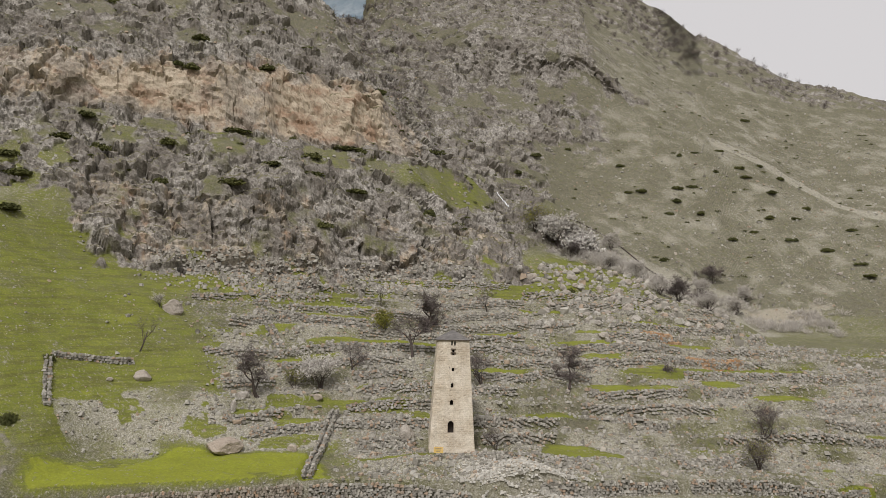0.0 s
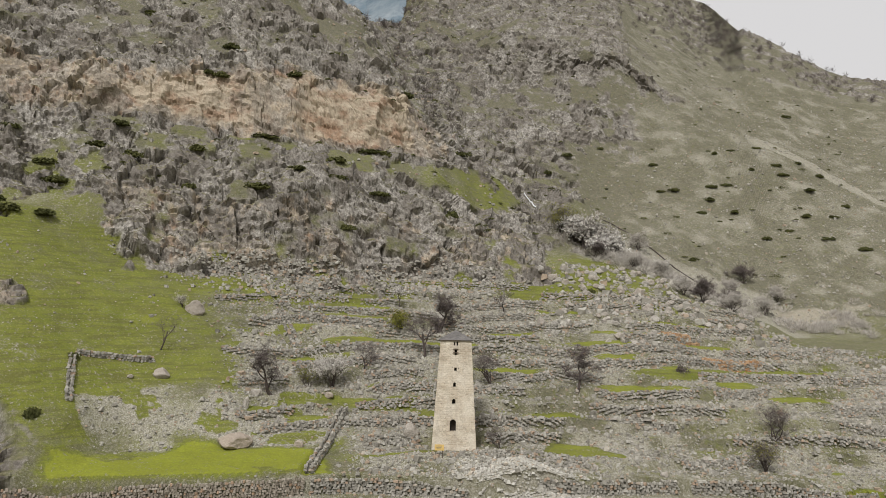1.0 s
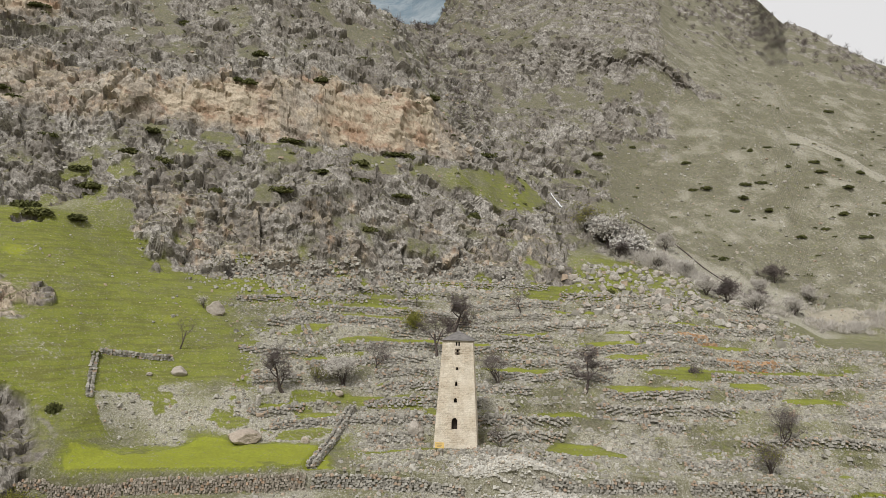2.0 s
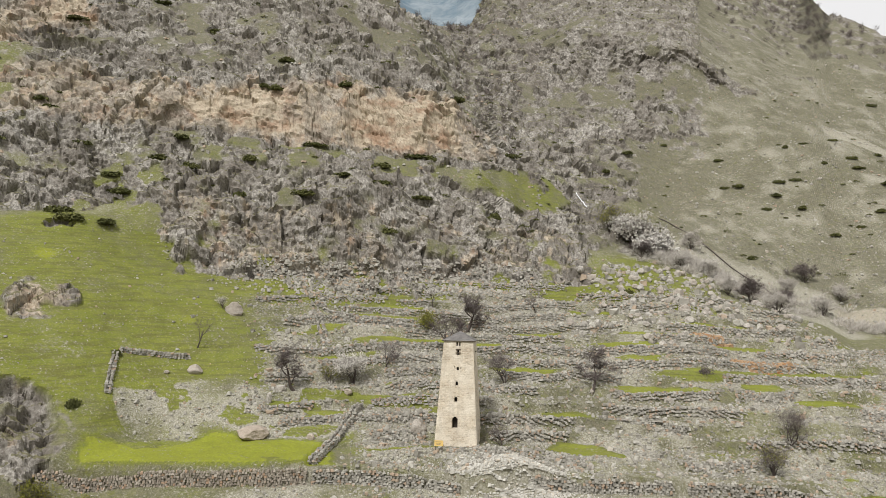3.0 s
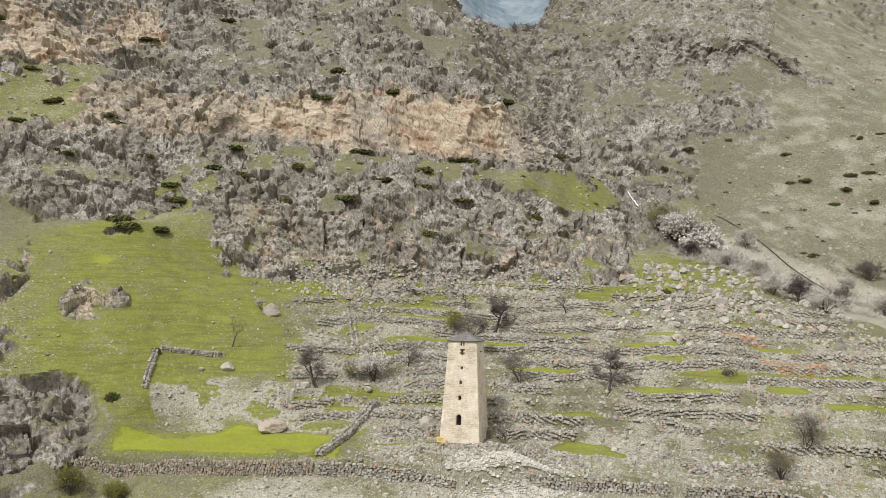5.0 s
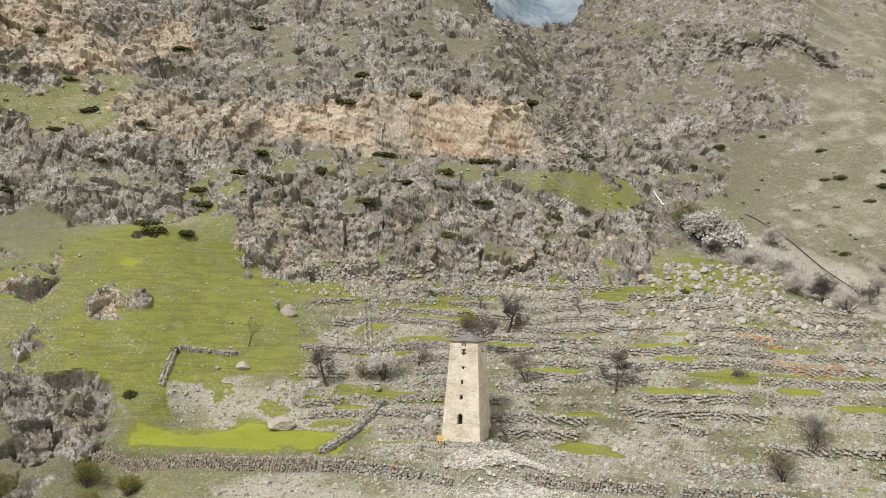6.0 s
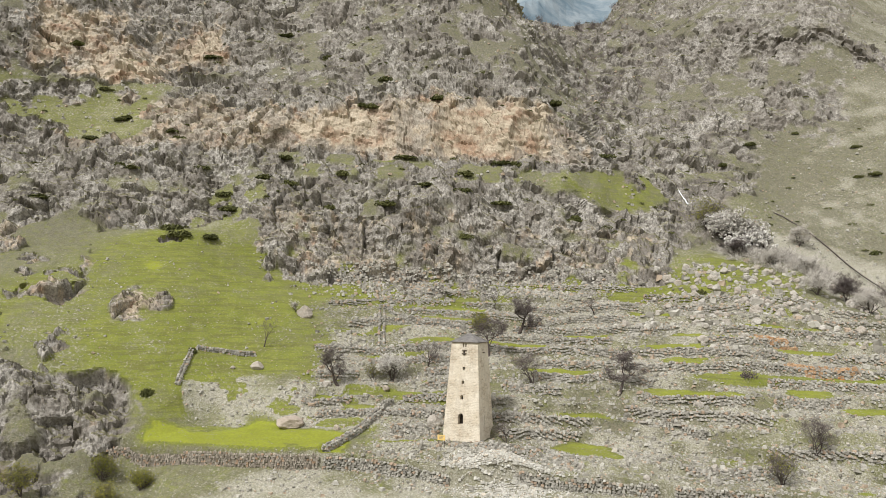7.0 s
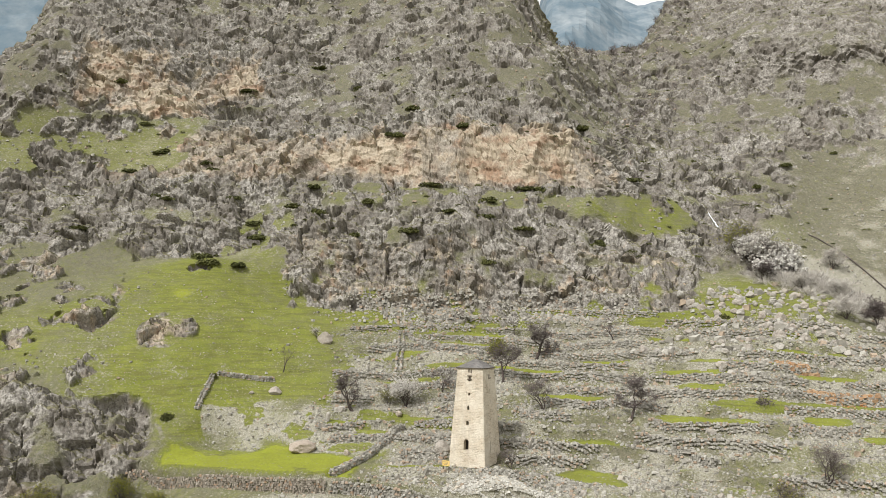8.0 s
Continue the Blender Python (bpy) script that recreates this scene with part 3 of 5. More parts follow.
rng = np.random.default_rng(7)
CUBE = np.array([(-1, -1, -1), (1, -1, -1), (1, 1, -1), (-1, 1, -1), (-1, -1, 1), (1, -1, 1), (1, 1, 1), (-1, 1, 1)], float) * 0.82
CUBE_F = np.array([(3, 2, 1, 0), (4, 5, 6, 7), (0, 1, 5, 4), (1, 2, 6, 5), (2, 3, 7, 6), (3, 0, 4, 7)])


def stone_cloud(name, at, size, material, rough=0.75, upright=0.25):
    """One mesh of many separate angular stones: broken blocks with crooked corners."""
    n = len(at)
    v = CUBE[None] * (1 + rough * (rng.random((n, 8, 3)) - 0.6)) * size[:, None, :]
    v[:, 4:, :2] *= rng.uniform(0.45, 1.0, (n, 1, 1))
    a = rng.random(n) * 2 * math.pi
    tilt = (rng.random(n) - 0.5) * 2 * upright
    vy, vz = v[..., 1] * np.cos(tilt)[:, None] - v[..., 2] * np.sin(tilt)[:, None], v[..., 1] * np.sin(tilt)[:, None] + v[..., 2] * np.cos(tilt)[:, None]
    vx = v[..., 0]
    co = np.stack([vx * np.cos(a)[:, None] - vy * np.sin(a)[:, None], vx * np.sin(a)[:, None] + vy * np.cos(a)[:, None], vz], -1) + at[:, None, :]
    faces = (CUBE_F[None] + 8 * np.arange(n)[:, None, None]).reshape(-1, 4)
    return new(name, tri_mesh(name, co.reshape(-1, 3), faces, material))


def stone_mesh(name, seed, material, detail=3):
    """A single boulder: a cut and worn lump with flat facets."""
    bm = bmesh.new()
    bmesh.ops.create_icosphere(bm, subdivisions=detail, radius=1)
    r = random.Random(seed)
    planes = [(Vector((r.uniform(-1, 1), r.uniform(-1, 1), r.uniform(-0.6, 1))).normalized(), r.uniform(0.55, 0.85)) for _ in range(9)]
    for v in bm.verts:
        for n, d in planes:
            over = v.co.dot(n) - d
            if over > 0:
                v.co -= n * over * 0.92
        v.co += v.co.normalized() * (0.09 * noise.noise(v.co * 2.3 + Vector((seed, 0, 0))) + 0.05 * noise.noise(v.co * 6 + Vector((0, seed, 0))))
    me = bpy.data.meshes.new(name)
    bm.to_mesh(me)
    bm.free()
    me.materials.append(material)
    return me


# ---------------------------------------------------------------- more materials
M_WALL = stone_material("dry_stone", (0.22, 0.208, 0.178), (0.53, 0.512, 0.455), (0.40, 0.30, 0.215))
M_RUSTY = stone_material("rusty_dry_stone", (0.23, 0.20, 0.16), (0.46, 0.42, 0.355), (0.42, 0.30, 0.205))
M_BOULDER = stone_material("pale_boulder", (0.27, 0.26, 0.23), (0.54, 0.525, 0.48), (0.46, 0.39, 0.31), 1.2)


def boulder_material(name, a, b, c):
    m = Mat(name, 0.92, 0.15)
    tone = m.mix(m.noise(0.8, 6, 0.65), a, b)
    tone = m.mix(m.math("MULTIPLY", m.rand(), 0.4), tone, c)
    m.colour(m.mix(m.math("MULTIPLY", m.noise(5, 5, 0.7), 0.5), tone, tuple(0.5 * q for q in a))).bump(m.noise(3, 8, 0.7), 0.12, 0.8)
    return m.m


M_ROCK = boulder_material("boulder_stone", (0.32, 0.30, 0.265), (0.56, 0.54, 0.49), (0.42, 0.33, 0.25))
M_PINK = boulder_material("pink_slab", (0.34, 0.29, 0.235), (0.52, 0.46, 0.385), (0.42, 0.33, 0.26))


def foliage_material(name, a, b, rough=0.8):
    m = Mat(name, rough, 0.15)
    m.colour(m.mix(m.island(), m.mix(m.rand(), a, b), m.mix(m.noise(0.8, 3), tuple(0.6 * q for q in a), b)))
    return m.m


M_JUNIPER = foliage_material("juniper_needles", (0.070, 0.078, 0.028), (0.115, 0.118, 0.040))
M_SPRING = foliage_material("spring_leaves", (0.15, 0.16, 0.025), (0.24, 0.23, 0.05))
M_BLOSSOM = foliage_material("blossom", (0.56, 0.53, 0.48), (0.74, 0.72, 0.68))
M_TWIG = foliage_material("bare_twigs", (0.115, 0.095, 0.090), (0.165, 0.14, 0.13))
M_GREYTWIG = foliage_material("pale_twigs", (0.46, 0.43, 0.385), (0.62, 0.59, 0.54))
m_ = Mat("dark_bark", 0.9, 0.1)
M_BARK = m_.colour(m_.mix(m_.noise(6, 4), (0.055, 0.045, 0.04), (0.12, 0.10, 0.09))).bump(m_.noise(20, 4), 0.03).m

# ---------------------------------------------------------------- the tower
TX, TY, TURN3, T_BASE, T_TOP, W_BASE, W_TOP = 1.3, 98.7, radians(3), -1.3, 12.85, 5.75, 4.0


def tower_material():
    m = Mat("lime_washed_masonry", 0.93, 0.12)
    courses = m.t.nodes.new("ShaderNodeTexBrick")
    courses.offset, courses.squash = 0.42, 1.0
    wob = m.t.nodes.new("ShaderNodeVectorMath")
    turned = m.t.nodes.new("ShaderNodeCombineXYZ")
    split = m.t.nodes.new("ShaderNodeSeparateXYZ")
    m.link(m.pos, split.inputs[0])
    side = m.math("ADD", split.outputs[0], split.outputs[1])
    m.t.nodes[-1].use_clamp = False
    m.link(side, turned.inputs[0])
    m.link(split.outputs[2], turned.inputs[1])
    ns = m.t.nodes.new("ShaderNodeTexNoise")
    ns.inputs["Scale"].default_value = 2.2
    m.link(m.pos, ns.inputs["Vector"])
    wob.operation = "MULTIPLY_ADD"
    m.link(ns.outputs["Color"], wob.inputs[0])
    wob.inputs[1].default_value = (0.30, 0.16, 0)
    m.link(turned.outputs[0], wob.inputs[2])
    m.link(wob.outputs[0], courses.inputs["Vector"])
    courses.inputs["Scale"].default_value = 1.0
    courses.inputs["Brick Width"].default_value, courses.inputs["Row Height"].default_value = 0.46, 0.23
    courses.inputs["Mortar Size"].default_value, courses.inputs["Mortar Smooth"].default_value = 0.025, 0.5
    courses.inputs["Color1"].default_value = (0.66, 0.57, 0.44, 1)
    courses.inputs["Color2"].default_value = (0.40, 0.335, 0.25, 1)
    courses.inputs["Mortar"].default_value = (0.66, 0.60, 0.49, 1)
    plaster = m.mix(m.noise(0.7, 5, 0.65), (0.68, 0.615, 0.50), (0.77, 0.715, 0.61))
    bare = m.math("ADD", m.noise(0.45, 6, 0.7, None, 0.35, 0.62), m.math("MULTIPLY", m.noise(3.5, 4, 0.7), 0.25))
    body = m.mix(m.span(bare, 0.4, 1.0), plaster, courses.outputs["Color"])
    streak = m.noise(1.0, 4, 0.6, m.scaled(1.6, 1.6, 0.12), 0.5, 0.75)
    body = m.mix(m.math("MULTIPLY", streak, 0.35), body, (0.34, 0.29, 0.23))
    m.colour(m.mix(m.math("MULTIPLY", m.noise(9, 4, 0.7), 0.35), body, (0.38, 0.33, 0.26)))
    m.bump(m.math("ADD", courses.outputs["Fac"], m.noise(7, 6, 0.7)), -0.05, 0.8)
    return m.m


M_TOWER = tower_material()
# near-black colour that stands in for the shade behind openings
mf = Mat("interior_shade", 1.0, 0.0)
M_SHADE = mf.colour(mf.mix(mf.noise(3), (0.035, 0.03, 0.026), (0.06, 0.05, 0.045))).m
ms = Mat("grey_slate", 0.75, 0.3)
M_SLATE = ms.colour(ms.mix(ms.island(), (0.13, 0.125, 0.12), (0.19, 0.18, 0.17))).bump(ms.noise(8, 5), 0.03).m
mw = Mat("weathered_timber", 0.85, 0.2)
M_TIMBER = mw.colour(mw.mix(mw.noise(5, 4, 0.6, mw.scaled(1, 1, 0.2)), (0.07, 0.055, 0.042), (0.14, 0.11, 0.085))).bump(mw.noise(18, 4), 0.02).m


def tower_point(side, u, z, inset=0.0):
    """Place on the wall: side 0 is the front, then right, back, left; u metres from its middle line."""
    q = (z - T_BASE) / (T_TOP - T_BASE)
    half = (W_BASE * (1 - q) + W_TOP * q) / 2 - inset
    v = Vector((u, -half, 0))
    v.rotate(Euler((0, 0, side * math.pi / 2 + TURN3)))
    return Vector((TX + v.x, TY + v.y, z))


# openings: middle, sill, width, height, arched
OPENINGS = {0: [(-0.18, 1.42, 0.80, 1.45, True), (-0.12, 4.78, 0.40, 0.72, True), (-0.06, 6.95, 0.34, 0.60, True), (0.0, 9.02, 0.30, 0.45, True),
                (-0.42, 9.3, 0.12, 0.18, False), (0.36, 9.25, 0.12, 0.18, False), (-0.2, 12.2, 0.20, 0.52, False), (0.16, 12.2, 0.20, 0.52, False),
                (0.0, 11.0, 0.26, 0.72, False)],
            1: [(-0.55, 1.0, 0.22, 1.6, False), (-0.1, 11.5, 0.24, 0.5, False), (0.3, 11.5, 0.2, 0.4, False), (0.0, 9.2, 0.2, 0.7, False)],
            2: [], 3: [(0.1, 9.4, 0.24, 0.5, True), (0.0, 11.6, 0.24, 0.5, False)]}


def inside(op, u, z):
    mid, sill, wide, high, arched = op
    if abs(u - mid) > wide / 2 or z < sill or z > sill + high:
        return False
    if arched and z > sill + high - wide * 0.6:
        return ((u - mid) / (wide / 2)) ** 2 + ((z - (sill + high - wide * 0.6)) / (wide * 0.6)) ** 2 <= 1
    return True


def tower_wall(side):
    bm = bmesh.new()
    nu, nz = 56, 132
    verts = {}

    def vert(i, j, deep=0):
        key = (i, j, deep)
        if key not in verts:
            z = T_BASE + (T_TOP - T_BASE) * j / nz
            q = j / nz
            half = (W_BASE * (1 - q) + W_TOP * q) / 2
            u = half * (2 * i / nu - 1)
            p = tower_point(side, u, z)
            out = tower_point(side, u, z, -1) - p
            bulge = 0.035 * noise.noise(p * 1.1) + 0.03 * noise.noise(p * 4.0)
            if i in (0, nu):
                bulge = 0.02 * noise.noise(p * 3)
            if j < 9:
                bulge += 0.05 * (9 - j) / 9
            verts[key] = bm.verts.new(p + out * (bulge - 0.75 * deep))
        return verts[key]

    hole = set()
    for i in range(nu):
        for j in range(nz):
            z = T_BASE + (T_TOP - T_BASE) * (j + 0.5) / nz
            q = (j + 0.5) / nz
            half = (W_BASE * (1 - q) + W_TOP * q) / 2
            u = half * (2 * (i + 0.5) / nu - 1)
            if any(inside(op, u, z) for op in OPENINGS[side]):
                hole.add((i, j))
    for i in range(nu):
        for j in range(nz):
            if (i, j) not in hole:
                bm.faces.new((vert(i, j), vert(i + 1, j), vert(i + 1, j + 1), vert(i, j + 1)))
                continue
            for di, dj, e in ((-1, 0, ((i, j), (i, j + 1))), (1, 0, ((i + 1, j + 1), (i + 1, j))), (0, -1, ((i + 1, j), (i, j))), (0, 1, ((i, j + 1), (i + 1, j + 1)))):
                if (i + di, j + dj) not in hole:
                    bm.faces.new((vert(*e[0]), vert(*e[1]), vert(*e[1], 1), vert(*e[0], 1)))
    return bm


tower = tagged(new("tower"), "tall tapering pale stone watchtower with a grey pyramid roof", "tower")
tower.location = (TX, TY, 0)
bpy.context.view_layer.update()


def tower_part(name, bm, material, label="", under=None):
    for v in bm.verts:
        v.co -= Vector((TX, TY, 0))
    return part(name, bm, material, under or tower, label)


front_wall = None
for side in range(4):
    w = tower_part("wall", tower_wall(side), M_TOWER, "lime-washed rubble masonry wall")
    front_wall = front_wall or w
# solid block behind the door and windows, coloured as the unlit inside
core = bmesh.new()
box(core, (W_BASE - 1.55, W_BASE - 1.55, T_TOP - T_BASE - 0.1), (TX, TY, (T_TOP + T_BASE) / 2), TURN3, (W_TOP - 1.5) / (W_BASE - 1.55))
tower_part("shade_block", core, M_SHADE, "block coloured near-black for the shade inside the tower")
# roof: rows of slates on a low pyramid with a thin eaves board
ROOF_H, ROOF_W = 1.25, 4.42
roof = bmesh.new()
rows_n = 9
for side in range(4):
    for j in range(rows_n):
        q0, q1 = j / rows_n, (j + 1.15) / rows_n
        h0, h1 = ROOF_W / 2 * (1 - q0), max(ROOF_W / 2 * (1 - q1), 0.02)
        n = max(2, round(2 * h0 / 0.42))
        for i in range(n):
            a, b = 2 * i / n - 1, 2 * (i + 1) / n - 1
            lift = 0.03 + 0.02 * random.random()
            quad = []
            for s, h, q in ((a + 0.02 / n, h0, q0), (b - 0.02 / n, h0, q0), (b, h1, q1), (a, h1, q1)):
                for low in (0, 1):
                    v = Vector((s * h, -h, 0))
                    v.rotate(Euler((0, 0, side * math.pi / 2 + TURN3)))
                    quad.append(Vector((TX + v.x, TY + v.y, T_TOP + 0.07 + ROOF_H * min(q, 1.0) + (lift if q == q0 else 0.0) - 0.035 * low)))
            vs = [roof.verts.new(p) for p in quad]
            for f in ((0, 2, 4, 6), (7, 5, 3, 1), (0, 1, 3, 2), (0, 6, 7, 1), (2, 3, 5, 4)):
                roof.faces.new([vs[k] for k in f])
roof_ob = tower_part("roof", roof, M_SLATE, "grey slate pyramid roof")
eaves = bmesh.new()
box(eaves, (ROOF_W - 0.06, ROOF_W - 0.06, 0.09), (TX, TY, T_TOP + 0.035), TURN3)
tower_part("eaves", eaves, M_TIMBER, "thin dark eaves board")
for side, mid, zz in ((0, 0.0, 11.78), (0, 0.0, 11.30), (1, 0.1, 11.45)):
    beam = bmesh.new()
    box(beam, (0.66, 0.5, 0.13), tower_point(side, mid, zz, 0.1), TURN3 + side * math.pi / 2)
    tower_part("beam", beam, M_TIMBER, "dark timber stub")

# ---------------------------------------------------------------- notice board beside the tower
SX, SY = -0.2, 92.9
sz = ground_at(SX, SY)
board = tagged(new("notice_board"), "small yellow notice board on two wooden posts by the path", "sign")
board.location = (SX, SY, sz)
my = Mat("yellow_panel", 0.6, 0.3)
M_YELLOW = my.colour(my.mix(my.noise(3, 4), (0.62, 0.42, 0.12), (0.72, 0.52, 0.20))).m
mb = Mat("faded_print", 0.7, 0.2)
M_PRINT = mb.colour(mb.mix(mb.noise(4), (0.30, 0.24, 0.14), (0.36, 0.30, 0.18))).m
pan = bmesh.new()
box(pan, (1.15, 0.05, 0.72), (0, 0, 1.25))
pnl = part("panel", pan, M_YELLOW, board, "yellow printed panel")
for row in range(3):
    bar = bmesh.new()
    box(bar, (0.8 - 0.15 * row, 0.012, 0.07), (-0.05, -0.033, 1.43 - 0.17 * row))
    part("text_bar", bar, M_PRINT, pnl)
for x in (-0.42, 0.42):
    post = bmesh.new()
    box(post, (0.09, 0.09, 1.75), (x, 0.07, 0.72))
    part("post", post, M_TIMBER, board)

# ---------------------------------------------------------------- dry-stone terrace walls
def surface(i, r):
    """Place on the built ground in column i at radius r."""
    return np.array([np.interp(r, grid_r[i], P[i, :, c]) for c in range(3)])


phase = terrace_phase(gx, gy, grid_z)
zone_grid = terrace_zone(gbd, grid_k)
phase_up = np.maximum.accumulate(phase, axis=1)
for level in range(-3, 17):
    run_at, run_size, gap = [], [], 0
    runs = []
    for i in range(0, COLS, 1):
        j = int(np.searchsorted(phase_up[i], level + 0.9))
        ok = 0 < j < ROWS_OUT - 1 and zone_grid[i, j] > 0.45 and 0.22 + vnoise(gx[i, j] / 9, gy[i, j] / 9, level * 3.1, 55) > 0
        if ok and edge_distance(gx[i, j], gy[i, j]) < 1.5:
            ok = False
        if ok and (gx[i, j] - TX) ** 2 + (gy[i, j] - TY) ** 2 < 4.6 ** 2:
            ok = False
        if not ok:
            gap += 1
            if gap > 8 and run_at:
                runs.append((run_at, run_size))
                run_at, run_size = [], []
            continue
        gap = 0
        tall = 4 + int(rng.random() < 0.4)
        for c in range(tall):
            jj = np.searchsorted(phase_up[i], level + 0.80 + 0.20 * (c + 0.4) / tall)
            jj = min(jj, ROWS_OUT - 1)
            p = P[i, jj] + np.array([rng.normal(0, 0.10), -0.12 + rng.normal(0, 0.07), rng.normal(0, 0.06)])
            run_at.append(p + (0, 0, 0.08))
            s = rng.uniform(0.13, 0.27) * (1.2 if c == tall - 1 else 1.0)
            run_size.append((s * rng.uniform(0.9, 1.4), s * 0.85, s * rng.uniform(0.55, 0.85)))
    if run_at:
        runs.append((run_at, run_size))
    for at, size in runs:
        if len(at) > 60:
            ob = stone_cloud("terrace_wall", np.array(at), np.array(size), M_WALL)
            tagged(ob, "low tumbledown dry-stone terrace wall of grey field stones", "dry-stone wall", "terrace walls")


def laid_wall(name, line, height, thick, label, group="", low=0.5, sizes=(0.20, 0.34), sink=0.25, lean=0.0, material=None):
    """A dry-stone wall in courses along a line of plan points; every stone is a lump of its own."""
    at, size = [], []
    for (x0, y0), (x1, y1) in zip(line[:-1], line[1:]):
        length = math.hypot(x1 - x0, y1 - y0)
        nx, ny = -(y1 - y0) / length, (x1 - x0) / length
        n_courses = max(2, int((height + sink) / 0.30))
        for c in range(n_courses):
            s = rng.uniform(0, 0.3)
            while s < length:
                w = rng.uniform(*sizes)
                x, y = x0 + (x1 - x0) * s / length, y0 + (y1 - y0) * s / length
                top = height * (1 + 0.25 * vnoise(x / 3.0, y / 3.0, 7.0, 12)) - low * max(0, vnoise(x / 6, y / 6, 3.0, 13))
                z = c * 0.30 - sink
                if z < top:
                    base = min(ground_at(x, y), ground_at(x - nx * 0.0, y - 0.8), ground_at(x, y + 0.4)) if lean else ground_at(x, y)
                    for side in ((-1, 1) if thick > 0.3 else (0,)):
                        o = side * thick / 2 + lean * z
                        at.append((x + nx * o + rng.normal(0, 0.04), y + ny * o + rng.normal(0, 0.04), base + z + 0.15 + rng.normal(0, 0.03)))
                        size.append((w * rng.uniform(0.8, 1.15), w * 0.8, rng.uniform(0.15, 0.2)))
                s += w * 1.55
    ob = stone_cloud(name, np.array(at), np.array(size), material or M_WALL, 0.8, 0.2)
    return tagged(ob, label, "dry-stone wall", group)


edge = lambda a, b, n: [(x, float(np.interp(x, EDGE_X, EDGE_Y)) - 0.42) for x in np.linspace(a, b, n)]
laid_wall("retaining_wall", edge(-46, -15, 26), 2.15, 0.0, "long curved retaining wall of grey and rusty field stone below the meadow", low=0.1, sizes=(0.15, 0.27), lean=0.05, material=M_RUSTY)
laid_wall("retaining_wall", edge(-14.2, 3.5, 16), 2.0, 0.0, "dry-stone retaining wall below the tower path", low=0.7, lean=0.05)
laid_wall("retaining_wall", edge(12, 29, 16), 2.0, 0.0, "dry-stone retaining wall along the lowest terrace", low=0.5, lean=0.05)
laid_wall("retaining_wall", edge(31, 55, 20), 2.0, 0.0, "dry-stone retaining wall below a stony terrace", low=0.5, lean=0.05)
laid_wall("field_wall", [(-49.0, 95.2), (-47.6, 92.5), (-46.4, 90.2), (-45.4, 88.6)], 0.7, 0.5, "low dry-stone field wall running down the grassy slope", "field walls")
laid_wall("field_wall", [(-49.0, 96.2), (-46.1, 99.3), (-43.5, 101.2), (-41.3, 102.6)], 0.7, 0.5, "low dry-stone field wall across the grassy slope", "field walls")
laid_wall("field_wall", [(-14.1, 103.0), (-14.6, 97.5), (-14.9, 91.9), (-14.8, 85.9)], 1.15, 0.7, "broad stone wall climbing the slope beside the meadow", "field walls")
laid_wall("field_wall", [(-31.5, 128.4), (-29.0, 124.6), (-27.4, 121.6), (-24.8, 117.4)], 0.8, 0.9, "collapsed stone wall climbing the grassy slope", "field walls")
laid_wall("field_wall", [(-31.5, 129.0), (-25.0, 128.2), (-18.0, 129.8), (-11.0, 131.0)], 0.9, 0.5, "tumbledown stone wall below the green strip", "field walls")

# a ruined house built into the terraces, with two small square window holes
RX, RY = 26.0, 110.6
ruin = tagged(new("ruined_house"), "ruined dry-stone house wall with two small square window holes", "ruin")
ruin.location = (RX, RY, ground_at(RX, RY - 1.2))
at, size = [], []
for c in range(9):
    u = -6.5
    while u < 6.5:
        w = rng.uniform(0.2, 0.36)
        z = c * 0.30
        hole = any(abs(u - h) < 0.42 and 1.0 < z < 1.75 for h in (-2.2, 2.6))
        top = 2.3 + 0.4 * math.sin(u * 0.9) - 0.08 * abs(u)
        if z < top and not hole:
            at.append((u, rng.normal(0, 0.05) + 0.03 * c, z + 0.1))
            size.append((w, 0.26, 0.18))
        u += w * 1.6
stones = stone_cloud("front_wall", np.array(at), np.array(size), M_WALL, 0.5, 0.1)
stones.parent = ruin
for h in (-2.2, 2.6):
    lin = bmesh.new()
    box(lin, (1.1, 0.5, 0.2), (h, 0.06, 1.92))
    part("lintel", lin, M_ROCK, ruin, "flat stone lintel")
    # thin panel behind the hole; its near-black colour is painted shade
    dark = bmesh.new()
    box(dark, (0.95, 0.08, 0.9), (h, 0.55, 1.4))
    part("shade_panel", dark, M_SHADE, ruin, "panel coloured near-black for the shade in a window hole")
side_at, side_size = [], []
for c in range(8):
    for v in np.arange(0, 3.0, 0.42):
        side_at.append((-6.7 + rng.normal(0, 0.05), v, c * 0.3 + 0.1))
        side_size.append((0.3, 0.3, 0.18))
sw = stone_cloud("side_wall", np.array(side_at), np.array(side_size), M_BOULDER, 0.5, 0.1)
sw.parent = ruin

# ---------------------------------------------------------------- loose stones
M_PALE = stone_material("pale_gravel", (0.42, 0.405, 0.36), (0.66, 0.645, 0.59), (0.55, 0.49, 0.40))
fan_area = grid_r * np.gradient(grid_r, axis=1) * radians(fan_b[1] - fan_b[0])


